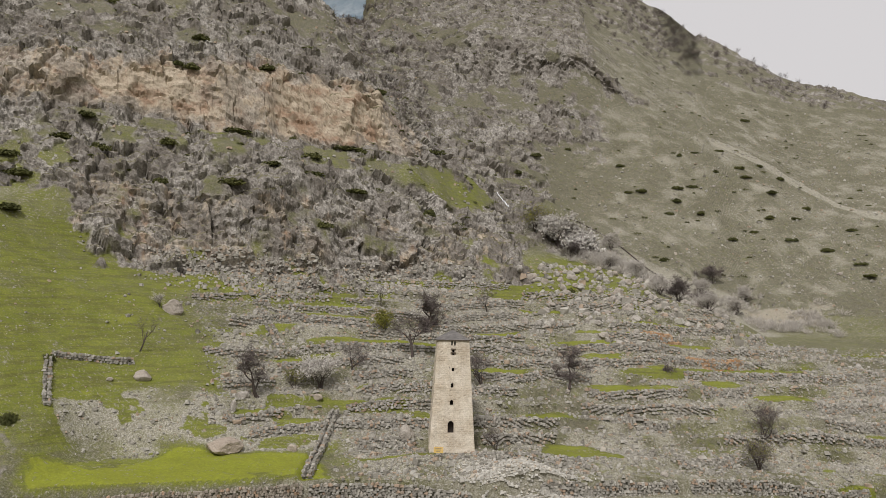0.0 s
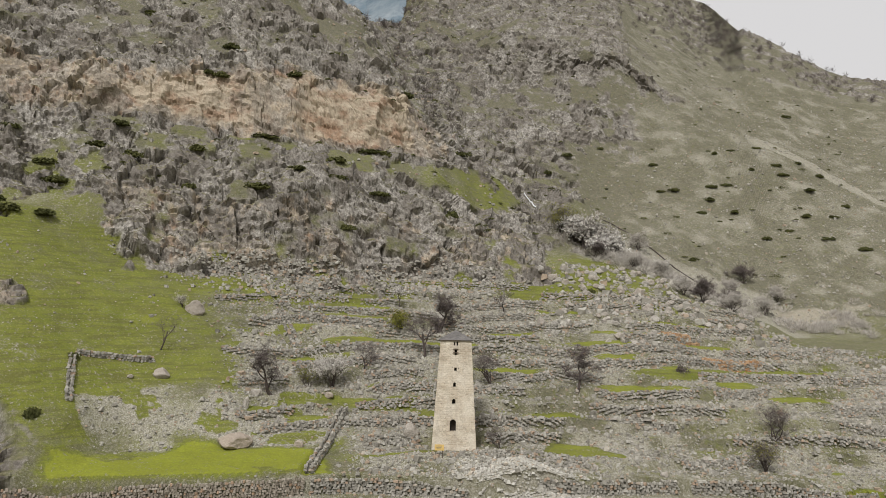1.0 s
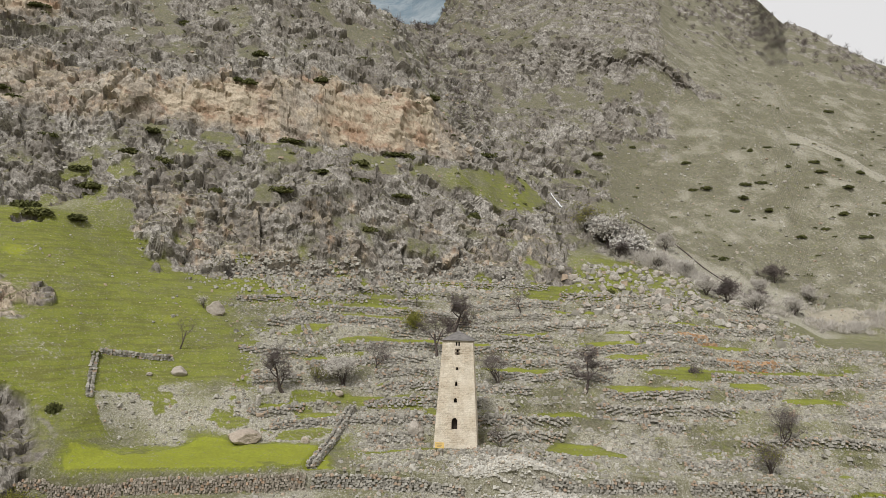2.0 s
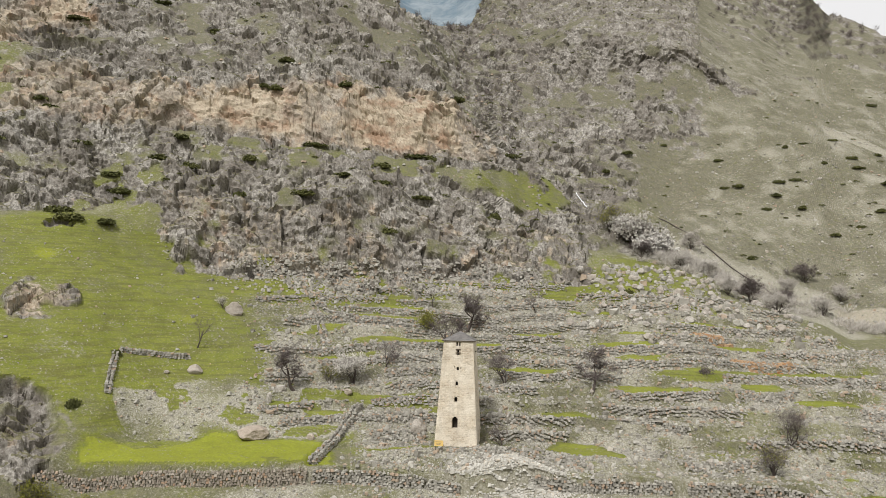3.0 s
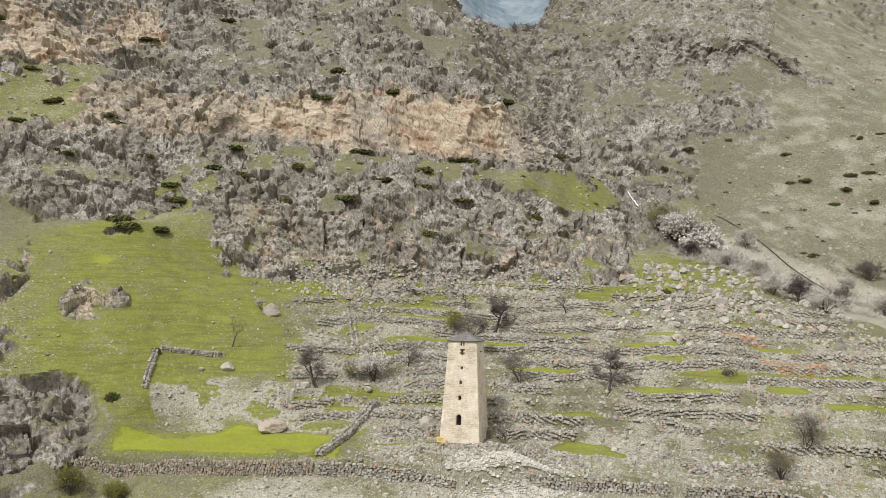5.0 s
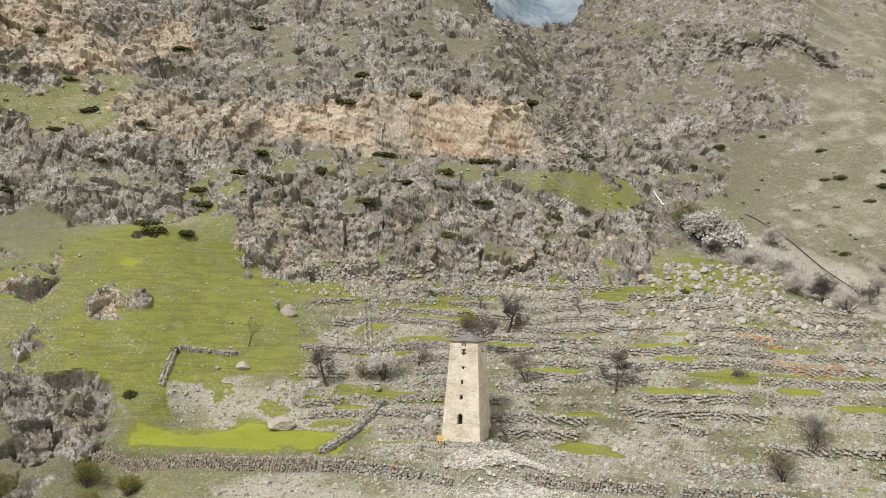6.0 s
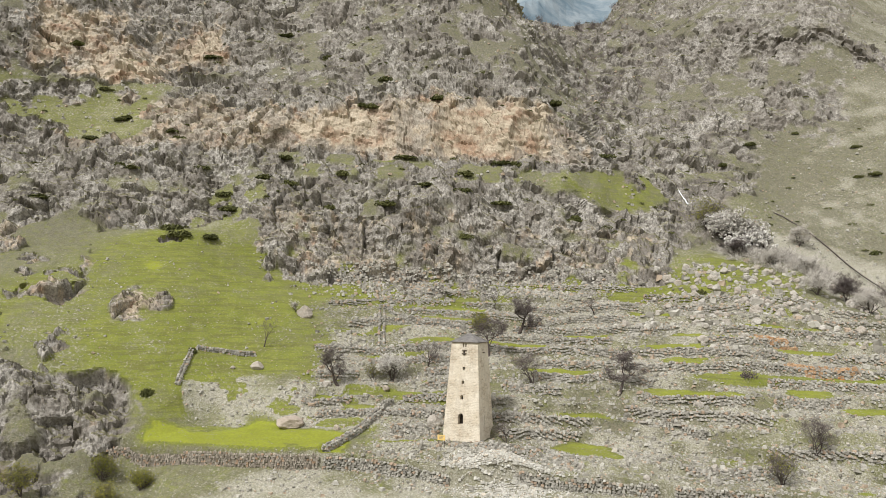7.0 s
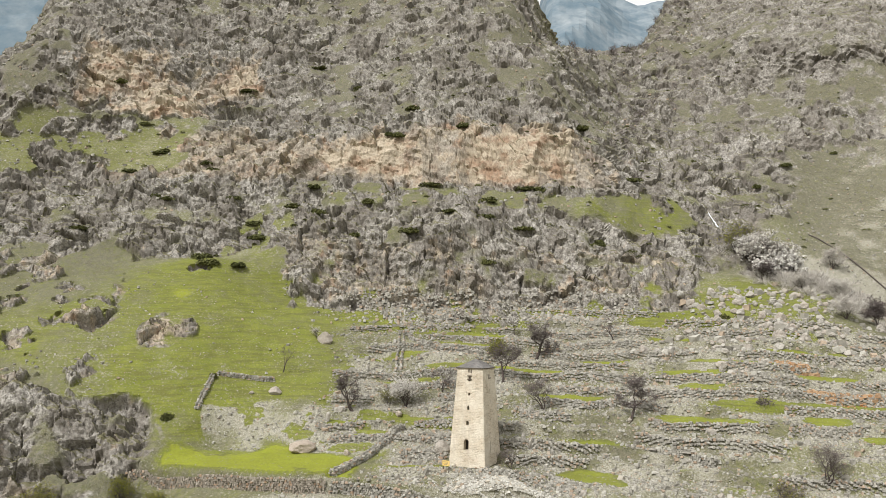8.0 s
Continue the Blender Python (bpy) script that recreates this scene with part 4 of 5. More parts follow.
def scatter(name, weight, count, size, spread, material, label, category, flat=0.7, sink=0.15, most=0.5):
    w = (np.clip(weight, 0, None) * fan_area).reshape(-1)
    idx = rng.choice(w.size, count, p=w / w.sum())
    at = P.reshape(-1, 3)[idx] + rng.normal(0, 0.1, (count, 3)) * (1, 1, 0)
    s = np.minimum(size * np.exp(rng.normal(0, spread, count)), most)
    dims = np.stack([s * rng.uniform(0.8, 1.3, count), s * rng.uniform(0.7, 1.1, count), s * rng.uniform(0.5, 0.85, count) * flat / 0.7], 1)
    at[:, 2] += dims[:, 2] * (1 - 2 * sink) * 0.5
    return tagged(stone_cloud(name, at, dims, material), label, category, kind="stuff")


lowland = band(grid_k, 1.6, 7.2, 0.3)
keep_off = ((gx - TX) ** 2 + (gy - TY) ** 2 > 3.6 ** 2) & (Z_LUSH < 0.85)
scatter("rubble", zone_grid * (0.3 + Z_BARE) * keep_off, 34000, 0.12, 0.55, M_STONE, "grey limestone rubble strewn over the terraces", "rubble")
scatter("rubble", np.clip(Z_BARE - 0.3, 0, 1) * band(grid_k, 1.7, 5.2, 0.3) * (gbd < -15) * keep_off, 2600, 0.12, 0.45, M_STONE, "grey stones strewn over the bank above the meadow", "rubble")
scatter("rubble", np.exp(-((gx - 9.5) ** 2 / 26 + (gy - 90.2) ** 2 / 7)), 6000, 0.10, 0.4, M_PALE, "heap of pale gravel beside the footpath", "gravel")
scatter("rubble", band(grid_k, 5.7, 8.4, 0.3) * band(gbd, -3.5, 12, 1.5) * (0.12 + (vnoise(gx / 8, gy / 8, 0, 31) > 0.0)), 750, 0.30, 0.6, M_STONE, "field of pale boulders fallen below the gully", "boulder field", most=1.0)
scatter("rubble", band(grid_k, 9.5, 15, 0.5) * (gbd > 1) * (0.3 + Z_BARE), 8000, 0.16, 0.55, M_STONE, "stones scattered over the dry hillside", "scree")
scatter("rubble", band(grid_k, 6.6, 7.5, 0.2) * band(gbd, -30, -7, 1.5) * (0.15 + (vnoise(gx / 9, gy / 9, 0, 33) > 0.05)), 5000, 0.2, 0.55, M_STONE, "fallen stones along the foot of the crag", "scree")
scatter("rubble", band(grid_k, 9.3, 16, 0.5) * (gbd < -6) * (Z_ROCK < 0.62), 9000, 0.36, 0.55, M_STONE, "broken rock on the high slopes", "scree", sink=0.35)
scatter("rubble", band(grid_k, 4.3, 8, 0.5) * (gbd < -24) * (0.12 + (vnoise(gx / 6, gy / 6, 0, 35) > 0.45)), 600, 0.12, 0.5, M_STONE, "stones lying in the grass of the spur", "stones")
M_ORANGE = stone_material("orange_stone", (0.30, 0.19, 0.11), (0.50, 0.36, 0.22), (0.44, 0.22, 0.09))
scatter("rubble", sum(np.exp(-((gx - x) / 2.4) ** 2 - ((gy - y) / 0.9) ** 2) for x, y in ((39.6, 139.5), (45.1, 132.8), (50.4, 134.2))), 420, 0.2, 0.45, M_ORANGE, "rust-orange stones of fallen terrace walls", "rubble")

BOULDERS = [stone_mesh("boulder", s, M_ROCK) for s in range(6)]


def boulder(x, y, size, label, material=None, turn=0.0, flat=0.7, sink=0.3, group="boulders", name="boulder", seed=0):
    me = BOULDERS[seed % 6]
    if material:
        me = me.copy()
        me.materials[0] = material
    ob = new(name, me)
    ob.matrix_world = Matrix.Translation((x, y, ground_at(x, y) + size * flat * (0.62 - sink))) @ pose(0, 0, 0, 0, 0, turn) @ Matrix.Diagonal((size, size * 0.8, size * flat, 1))
    return tagged(ob, label, "boulder", group)


boulder(-26.2, 92.3, 2.6, "large flat-sided pinkish boulder lying on the meadow", M_PINK, 20, 0.45, 0.2, seed=1)
boulder(-17.8, 93.4, 0.75, "small tan boulder on the meadow's edge", M_PINK, 0, 0.8, seed=2)
boulder(-39.2, 100.4, 1.25, "pale boulder on the grassy slope", None, 10, 0.7, seed=3)
boulder(-41.2, 116.1, 1.6, "pointed pale boulder on the grassy slope", None, 30, 0.9, 0.2, seed=4)
boulder(-4.3, 99.0, 1.35, "big rounded boulder beside the tower", None, 60, 0.9, 0.2, seed=5)
boulder(-26.6, 103.2, 0.9, "pale boulder at the foot of a bare tree", None, 0, 0.8, seed=0)
boulder(-17.0, 106.2, 0.85, "reddish boulder under the blossoming bush", M_PINK, 0, 0.6, seed=2)
boulder(-42.5, 98.0, 0.5, "small stone in the grass", None, 0, 0.6, seed=1)
for x, y, h, s in ((-27.1, 100.0, 1.7, 1), (6.3, 104.5, 1.5, 3), (7.4, 104.9, 1.5, 4)):
    ob = new("standing_stone", BOULDERS[s])
    ob.matrix_world = Matrix.Translation((x, y, ground_at(x, y) + h * 0.36)) @ pose(0, 0, 0, 4, 3, 20 * s) @ Matrix.Diagonal((0.5, 0.32, h * 0.62, 1))
    tagged(ob, "upright grey stone slab set in the ground", "standing stone", "standing stones")
wgt = (band(grid_k, 5.7, 8.4, 0.3) * band(gbd, -3.5, 12, 1.5) * ramp(vnoise(gx / 8, gy / 8, 0, 31), -0.2, 0.3) + 0.012 * zone_grid + 0.01 * band(grid_k, 9.5, 13, 0.5) * (gbd > 2)) * fan_area
pick = rng.choice(wgt.size, 280, p=wgt.reshape(-1) / wgt.sum())
for n, q in enumerate(pick):
    x, y, z = P.reshape(-1, 3)[q]
    boulder(x, y, 0.4 + 0.9 * rng.random() ** 2, "pale grey limestone boulder on the slope", None, rng.uniform(0, 360), rng.uniform(0.6, 0.9), 0.25, "scattered boulders", seed=n)

# ---------------------------------------------------------------- plants
def leaf_cloud(centres, normals_out, size, r, aspect=0.6):
    """Small crossed leaf triangles and quads at the centres."""
    n = len(centres)
    a = r.normal(size=(n, 3))
    a += 0.6 * normals_out
    a /= np.linalg.norm(a, axis=1, keepdims=True)
    b = np.cross(a, r.normal(size=(n, 3)))
    b /= np.linalg.norm(b, axis=1, keepdims=True) + 1e-9
    c = np.cross(a, b)
    s = (size * r.uniform(0.6, 1.4, n))[:, None]
    co = np.stack([centres - b * s, centres + c * s * aspect, centres + b * s, centres - c * s * aspect], 1)
    return co.reshape(-1, 3), np.arange(4 * n).reshape(n, 4)


def low_shrub(seed, material, wide=1.0, high=0.55, leaves=520, size=0.10, lumps=7):
    """A cushion of foliage made of several overlapping lumps, ragged at its rim."""
    r = np.random.default_rng(seed)
    pts, outs = [], []
    for _ in range(lumps):
        cx, cy = np.clip(r.normal(0, 0.34, 2), -0.55, 0.55) * wide
        rad = r.uniform(0.35, 0.6) * wide
        n = leaves // lumps
        d = r.normal(size=(n, 3))
        d[:, 2] = np.abs(d[:, 2]) - 0.1
        d /= np.linalg.norm(d, axis=1, keepdims=True)
        q = r.uniform(0.55, 1.08, (n, 1))
        pts.append(d * q * (rad, rad * 0.9, high * r.uniform(0.7, 1.1)) + (cx, cy, 0.0))
        outs.append(d)
    co, f = leaf_cloud(np.concatenate(pts), np.concatenate(outs), size, r)
    return tri_mesh("foliage", co, f, material)


def tube(path, radii, sides=6):
    """A tapered limb along a path."""
    path = np.array(path)
    rings = []
    for i, p in enumerate(path):
        d = path[min(i + 1, len(path) - 1)] - path[max(i - 1, 0)]
        d = d / (np.linalg.norm(d) + 1e-9)
        u = np.cross(d, (0.3, 0.9, 0.2))
        u /= np.linalg.norm(u) + 1e-9
        v = np.cross(d, u)
        a = np.linspace(0, 2 * math.pi, sides, endpoint=False)
        rings.append(p + radii[i] * (np.cos(a)[:, None] * u + np.sin(a)[:, None] * v))
    co = np.concatenate(rings)
    f = []
    for i in range(len(path) - 1):
        for s in range(sides):
            t = (s + 1) % sides
            f.append((i * sides + s, i * sides + t, (i + 1) * sides + t, (i + 1) * sides + s))
    return co, np.array(f)


def skeleton(seed, height, spread, levels=4, lean=(0, 0), trunk=0.28, stems=1):
    """Limbs of a tree: list of (path, radii, level)."""
    r = np.random.default_rng(seed)
    limbs = []

    def grow(p, d, length, rad, level):
        n = 4
        path, radii = [p], [rad]
        for i in range(n):
            d = d + r.normal(0, 0.20, 3) + np.array((0, 0, 0.05))
            d = d / np.linalg.norm(d)
            p = p + d * length / n
            path.append(p)
            radii.append(rad * (1 - 0.45 * (i + 1) / n))
        limbs.append((path, radii, level))
        if level < levels:
            for c in range(r.integers(3, 5)):
                at = path[r.integers(2, n + 1)]
                side = r.normal(size=3)
                side[2] = abs(side[2]) * 0.35 + 0.05
                side = side / np.linalg.norm(side)
                nd = d * 0.55 + side * spread
                grow(at, nd / np.linalg.norm(nd), length * r.uniform(0.58, 0.8), radii[-1] * 0.72, level + 1)

    for s in range(stems):
        d0 = np.array((lean[0] + r.normal(0, 0.25) * (stems > 1), lean[1] + r.normal(0, 0.25) * (stems > 1), 1.0))
        grow(np.array((0.0, 0.0, -0.2)), d0 / np.linalg.norm(d0), height * 0.36, trunk, 0)
    return limbs


def join(pieces):
    co, f, n = [], [], 0
    for c, q in pieces:
        co.append(c)
        f.append(q + n)
        n += len(c)
    return np.concatenate(co), np.concatenate(f)


def twig_cloud(limbs, levels, r, count, length, width):
    """Fine twigs: slim slivers springing from the outer limbs."""
    tips = [p for path, _, lv in limbs if lv >= levels - 1 for p in path[1:]]
    base = np.array(tips)[r.integers(0, len(tips), count)]
    d = r.normal(size=(count, 3))
    d[:, 2] = d[:, 2] * 0.7 + 0.35
    d /= np.linalg.norm(d, axis=1, keepdims=True)
    side = np.cross(d, r.normal(size=(count, 3)))
    side /= np.linalg.norm(side, axis=1, keepdims=True) + 1e-9
    ln = length * r.uniform(0.5, 1.2, (count, 1))
    co = np.stack([base - side * width, base + side * width, base + d * ln + side * width * 0.3, base + d * ln - side * width * 0.3], 1)
    return co.reshape(-1, 3), np.arange(4 * count).reshape(count, 4), base + d * ln


def tree(x, y, seed, height, spread, label, name="tree", trunk=0.24, lean=(0, 0), twigs=1500, twig_mat=None, leaf=None, leaves=0, leaf_size=0.09, stems=1, category="tree", group="", levels=4, width=0.012):
    r = np.random.default_rng(seed)
    ob = tagged(new(name), label, category, group)
    ob.location = (x, y, ground_at(x, y) - 0.1)
    height *= 1.5
    limbs = skeleton(seed, height, spread, levels, lean, trunk, stems)
    top = max(float(p[2]) for path, _, _ in limbs for p in path)
    k = height * 0.93 / top
    limbs = [([p * k for p in path], radii, lv) for path, radii, lv in limbs]
    low = [tube(p, q, 7) for p, q, lv in limbs if lv <= 1]
    high = [tube(p, q, 4) for p, q, lv in limbs if lv > 1]
    a = new("trunk", tri_mesh("trunk", *join(low), M_BARK, True))
    b = tagged(new("branchwork", tri_mesh("branchwork", *join(high), M_BARK, True)), kind="stuff")
    co, f, tips = twig_cloud(limbs, levels, r, twigs, height * 0.13, width)
    c = tagged(new("twig_mass", tri_mesh("twig_mass", co, f, twig_mat or M_TWIG)), kind="stuff")
    kids = [a, b, c]
    if leaf:
        at = tips[r.integers(0, len(tips), leaves)] + r.normal(0, 0.12, (leaves, 3))
        kids.append(tagged(new("crown", tri_mesh("crown", *leaf_cloud(at, np.zeros_like(at) + (0, 0, 0.3), leaf_size, r), leaf)), kind="stuff"))
    for kid in kids:
        kid.parent = ob
    return ob


tree(-3.4, 131.6, 11, 4.8, 0.95, "dark bare round-headed tree on a grassy terrace", trunk=0.34, twigs=3000, lean=(0.25, 0), width=0.02)
tree(-4.8, 120.2, 12, 5.2, 1.0, "bare spreading tree behind the tower", trunk=0.26, twigs=2200, width=0.016)
tree(19.2, 115.8, 13, 5.0, 1.05, "bare dark spreading tree on a stone terrace", trunk=0.24, twigs=2600, width=0.016)
tree(-24.7, 103.9, 14, 5.0, 0.85, "bare leaning tree with a dark trunk beside the green shelf", trunk=0.30, lean=(-0.35, 0), twigs=2000, width=0.015)
tree(-41.6, 104.8, 15, 3.6, 0.6, "thin leaning leafless sapling on the grassy slope", trunk=0.12, lean=(0.45, 0), twigs=260, levels=3)
tree(-13.5, 114.5, 16, 3.4, 0.8, "small bare bushy tree against a stone bank", trunk=0.12, twigs=1100, stems=2)
tree(8.2, 141.8, 17, 3.8, 0.8, "small bare tree on the upper terrace", trunk=0.13, twigs=700)
tree(46.3, 110.5, 18, 4.0, 0.9, "grey bare bush between terrace walls", "bush", 0.10, twigs=1600, stems=4, category="bush")
tree(-11.3, 139.0, 19, 2.8, 0.8, "small white-blossoming tree on the green strip", trunk=0.12, twigs=500, leaf=M_BLOSSOM, leaves=900, leaf_size=0.07)
tree(7.2, 98.6, 31, 2.6, 0.8, "thin bare shrub beside the tower wall", "bush", 0.07, twigs=500, stems=3, category="bush")
tree(5.8, 113.0, 32, 4.0, 0.95, "bare bush behind the tower", "bush", 0.12, twigs=1800, stems=3, category="bush")
tree(-17.1, 108.4, 20, 3.7, 1.15, "wide bush in white blossom over the green shelf", "blossom_bush", 0.12, twigs=900, leaf=M_BLOSSOM, leaves=6500, leaf_size=0.085, stems=5, category="bush")
tree(-9.7, 129.3, 21, 2.7, 1.0, "yellow-green bush in fresh leaf", "bush", 0.08, twigs=500, leaf=M_SPRING, leaves=3000, leaf_size=0.10, stems=5, category="bush")
tree(-20.6, 107.8, 22, 2.3, 0.7, "small yellow-green bush in fresh leaf", "bush", 0.06, twigs=400, leaf=M_SPRING, leaves=700, leaf_size=0.08, stems=4, category="bush")
tree(42.5, 103.1, 23, 3.4, 0.7, "dark bush with yellowish new shoots on the terrace edge", "bush", 0.09, twigs=1600, leaf=M_SPRING, leaves=900, leaf_size=0.08, stems=6, category="bush")
for n, (x, y, h) in enumerate(((-43.7, 73.6, 3.0), (-40.3, 71.3, 3.4), (-49.0, 65.2, 3.6), (-37.7, 75.0, 2.2))):
    tree(x, y, 40 + n, h, 0.9, "olive-green bush in early leaf below the meadow wall", "bush", 0.08, twigs=900, leaf=M_SPRING, leaves=2600, leaf_size=0.085, stems=6, category="bush", group="bushes below the wall")
tree(-43.2, 115.8, 45, 2.0, 0.8, "small grey bush beside a boulder", "bush", 0.06, twigs=800, twig_mat=M_GREYTWIG, stems=4, category="bush")
for n, (x, y, h) in enumerate(((28.0, 187.4, 6.0), (32.7, 189.3, 5.2), (25.3, 189.4, 4.2), (35.5, 185.0, 4.5), (30.5, 181.0, 3.5))):
    tree(x, y, 50 + n, h, 1.1, "bush in white blossom at the mouth of the gully", "blossom_bush", 0.14, twigs=700, leaf=M_BLOSSOM, leaves=8000, leaf_size=0.2, stems=6, category="bush", group="blossom at the gully", width=0.02)
tree(22.6, 190.2, 56, 5.5, 0.9, "yellow-olive bush at the mouth of the gully", "bush", 0.12, twigs=900, leaf=M_SPRING, leaves=1600, leaf_size=0.13, stems=4, category="bush", width=0.02)
for n, (x, y, h) in enumerate(((29.9, 178.9, 3.4), (43.1, 195.9, 4.0), (46.8, 163.9, 3.6), (52.0, 168.0, 4.4), (55.4, 158.9, 3.4), (45.1, 176.7, 3.2), (71.0, 200.5, 4.0), (70.6, 183.4, 4.0), (38.3, 174.2, 3.0), (60.0, 176.0, 3.6), (64.5, 190.5, 3.6), (78.0, 196.0, 3.4))):
    tree(x, y, 60 + n, h, 1.1, "grey leafless thicket along the stream bed", "thicket", 0.08, twigs=3600, twig_mat=(M_TWIG, M_GREYTWIG, M_GREYTWIG)[n % 3], stems=6, category="bush", group="thickets by the stream", width=0.022, levels=3)

# dark prostrate junipers and cushions of scrub
JUNIPER = [low_shrub(100 + s, M_JUNIPER, 1.0, 0.5, 1000, 0.11) for s in range(5)]
DRY = [low_shrub(120 + s, M_TWIG, 1.0, 0.8, 520, 0.08) for s in range(3)]


def shrub(x, y, wide, high, meshes, label, group, seed, name="juniper"):
    ob = new(name, meshes[seed % len(meshes)])
    ob.matrix_world = Matrix.Translation((x, y, ground_at(x, y) - 0.08 * high)) @ pose(0, 0, 0, 0, 0, (seed * 67) % 90 - 45) @ Matrix.Diagonal((wide, wide * 0.75, high, 1))
    return tagged(ob, label, "shrub", group)


HILL = [(84.9, 256.1), (62.1, 236.6), (78.6, 239.6), (71.0, 233.2), (78.2, 229.7), (88.8, 245.7), (97.5, 243.5), (96.3, 247.3), (100.2, 218.2), (98.4, 227.5), (106.6, 228.1),
        (108.2, 213.5), (84.6, 220.2), (113.9, 207.3), (119.5, 221.1), (91.4, 222.5), (114.0, 202.6), (67.8, 227.3), (112.5, 234.9), (119.6, 300.7), (107.2, 255.6), (111.6, 250.5),
        (94.9, 261.4), (102.7, 238.6), (79.3, 254.1), (22.6, 231.7), (57.7, 248.0), (28.5, 242.5), (41.1, 253.8), (59.4, 204.1), (57.8, 236.3), (73.8, 238.8)]
for n, (x, y) in enumerate(HILL):
    shrub(x, y, rng.uniform(1.5, 2.9), rng.uniform(1.3, 2.0), JUNIPER, "dark green cushion of juniper on the dry hillside", "junipers on the hillside", n)
CRAG = [(-71.8, 146.6), (-72.2, 141.0), (-54.8, 148.8), (-45.2, 161.3), (-36.7, 154.9), (-29.5, 161.8), (-19.8, 171.4), (-28.2, 158.1), (-41.9, 146.8), (-18.7, 160.3), (-3.7, 168.2),
        (-24.7, 152.5), (-53.7, 140.8), (-74.3, 131.6), (-74.7, 115.7), (-70.8, 120.5), (-3.9, 194.2), (-59.0, 162.6), (-41.3, 172.9), (-35.0, 185.5), (-19.0, 198.3), (-57.3, 171.2),
        (-79.8, 177.0), (-101.8, 123.4), (-99.2, 135.8), (-115.1, 135.5), (-66.3, 141.9), (-78.9, 133.7), (-23.0, 170.8), (-77.0, 116.5)]
for n, (x, y) in enumerate(CRAG):
    shrub(x, y, rng.uniform(1.7, 3.4), rng.uniform(1.6, 2.6), JUNIPER, "dark green juniper clinging to the limestone crag", "junipers on the crag", n + 3)
HIGH = [(-114.8, 134.9), (-115.7, 126.0), (-99.6, 124.1), (-108.5, 106.8), (-95.8, 135.5), (-86.9, 134.2), (-99.1, 180.2), (-105.4, 172.2), (-139.0, 137.8), (-112.2, 162.3), (-127.0, 137.8), (-56.3, 163.2)]
for n, (x, y) in enumerate(HIGH):
    shrub(x, y, rng.uniform(2.2, 3.8), rng.uniform(1.4, 2.2), JUNIPER, "dark green juniper on the high rocky slope", "junipers on the high slope", n + 5)
shrub(-49.0, 95.0, 1.0, 1.9, JUNIPER, "dark green bush at the end of a field wall", "", 2, "bush")
shrub(-47.3, 84.1, 1.2, 2.2, JUNIPER, "dark green bush among broken rocks", "", 4, "bush")
shrub(26.1, 155.5, 1.3, 2.0, JUNIPER, "dark green bush among pale boulders", "", 1, "bush")
shrub(37.1, 124.8, 1.4, 1.8, DRY, "dark brown bush at the foot of a terrace wall", "", 1, "bush")
# smaller scrub, too many to count, in hollows of the rock
flatness = ramp(ledge, 0.3, 0.8)
wgt = ((0.3 + flatness * Z_ROCK) * band(grid_k, 8.6, 16, 0.4) * (gbd < 4) * (gbd > -62) + 0.3 * band(grid_k, 10, 15, 0.5) * (gbd >= 2)) * fan_area
co_all, f_all, n0 = [], [], 0
for n, q in enumerate(rng.choice(wgt.size, 1700, p=wgt.reshape(-1) / wgt.sum())):
    r = np.random.default_rng(500 + n)
    w = r.uniform(0.35, 1.0) * (1.0 + 0.8 * (n % 5 == 0))
    d = r.normal(size=(80, 3))
    d[:, 2] = np.abs(d[:, 2])
    d /= np.linalg.norm(d, axis=1, keepdims=True)
    co, f = leaf_cloud(P.reshape(-1, 3)[q] + d * r.uniform(0.5, 1.05, (80, 1)) * (w, w * 0.8, w * 0.45), d, 0.18, r)
    co_all.append(co)
    f_all.append(f + n0)
    n0 += len(co)
tagged(new("scrub", tri_mesh("scrub", np.concatenate(co_all), np.concatenate(f_all), M_JUNIPER)), "dark scrub growing on the ledges of the crags", "scrub", kind="stuff")
# purple-grey leafless woods on the gully sides and the ridge
wood = (band(grid_k, 14.6, 16, 0.4) * band(gbd, -17, -8, 1.5) + 0.8 * band(grid_k, 15.3, 16, 0.3) * band(gbd, -6, 22, 2) + 0.5 * band(grid_k, 11.2, 15, 0.4) * band(gbd, -12.5, -7.5, 0.8)) * fan_area
q = rng.choice(wood.size, 1300, p=wood.reshape(-1) / wood.sum())
base = np.repeat(P.reshape(-1, 3)[q], 55, axis=0)
hgt = np.repeat(rng.uniform(2.0, 4.5, 1300), 55)
m = len(base)
d = rng.normal(size=(m, 3)) * (0.5, 0.5, 0.25) + (0, 0, 0.5)
d /= np.linalg.norm(d, axis=1, keepdims=True)
start = base + rng.normal(0, 0.5, (m, 3)) * (1, 1, 0.2) + np.stack([0 * hgt, 0 * hgt, hgt * rng.uniform(0, 0.6, m)], 1)
side = np.cross(d, rng.normal(size=(m, 3)))
side /= np.linalg.norm(side, axis=1, keepdims=True)
tip = start + d * (hgt * rng.uniform(0.25, 0.55, m))[:, None]
co = np.stack([start - side * 0.05, start + side * 0.05, tip + side * 0.02, tip - side * 0.02], 1).reshape(-1, 3)
tagged(new("bare_wood", tri_mesh("bare_wood", co, np.arange(4 * m).reshape(m, 4), M_TWIG)), "purple-grey leafless wood along the gully and the ridge", "wood", kind="stuff")

# pale leafless brush along the stream bed
bed_k = np.interp(gbd, [-1, 3, 8, 14, 20], [9.3, 8.6, 8.6, 9.2, 9.3])
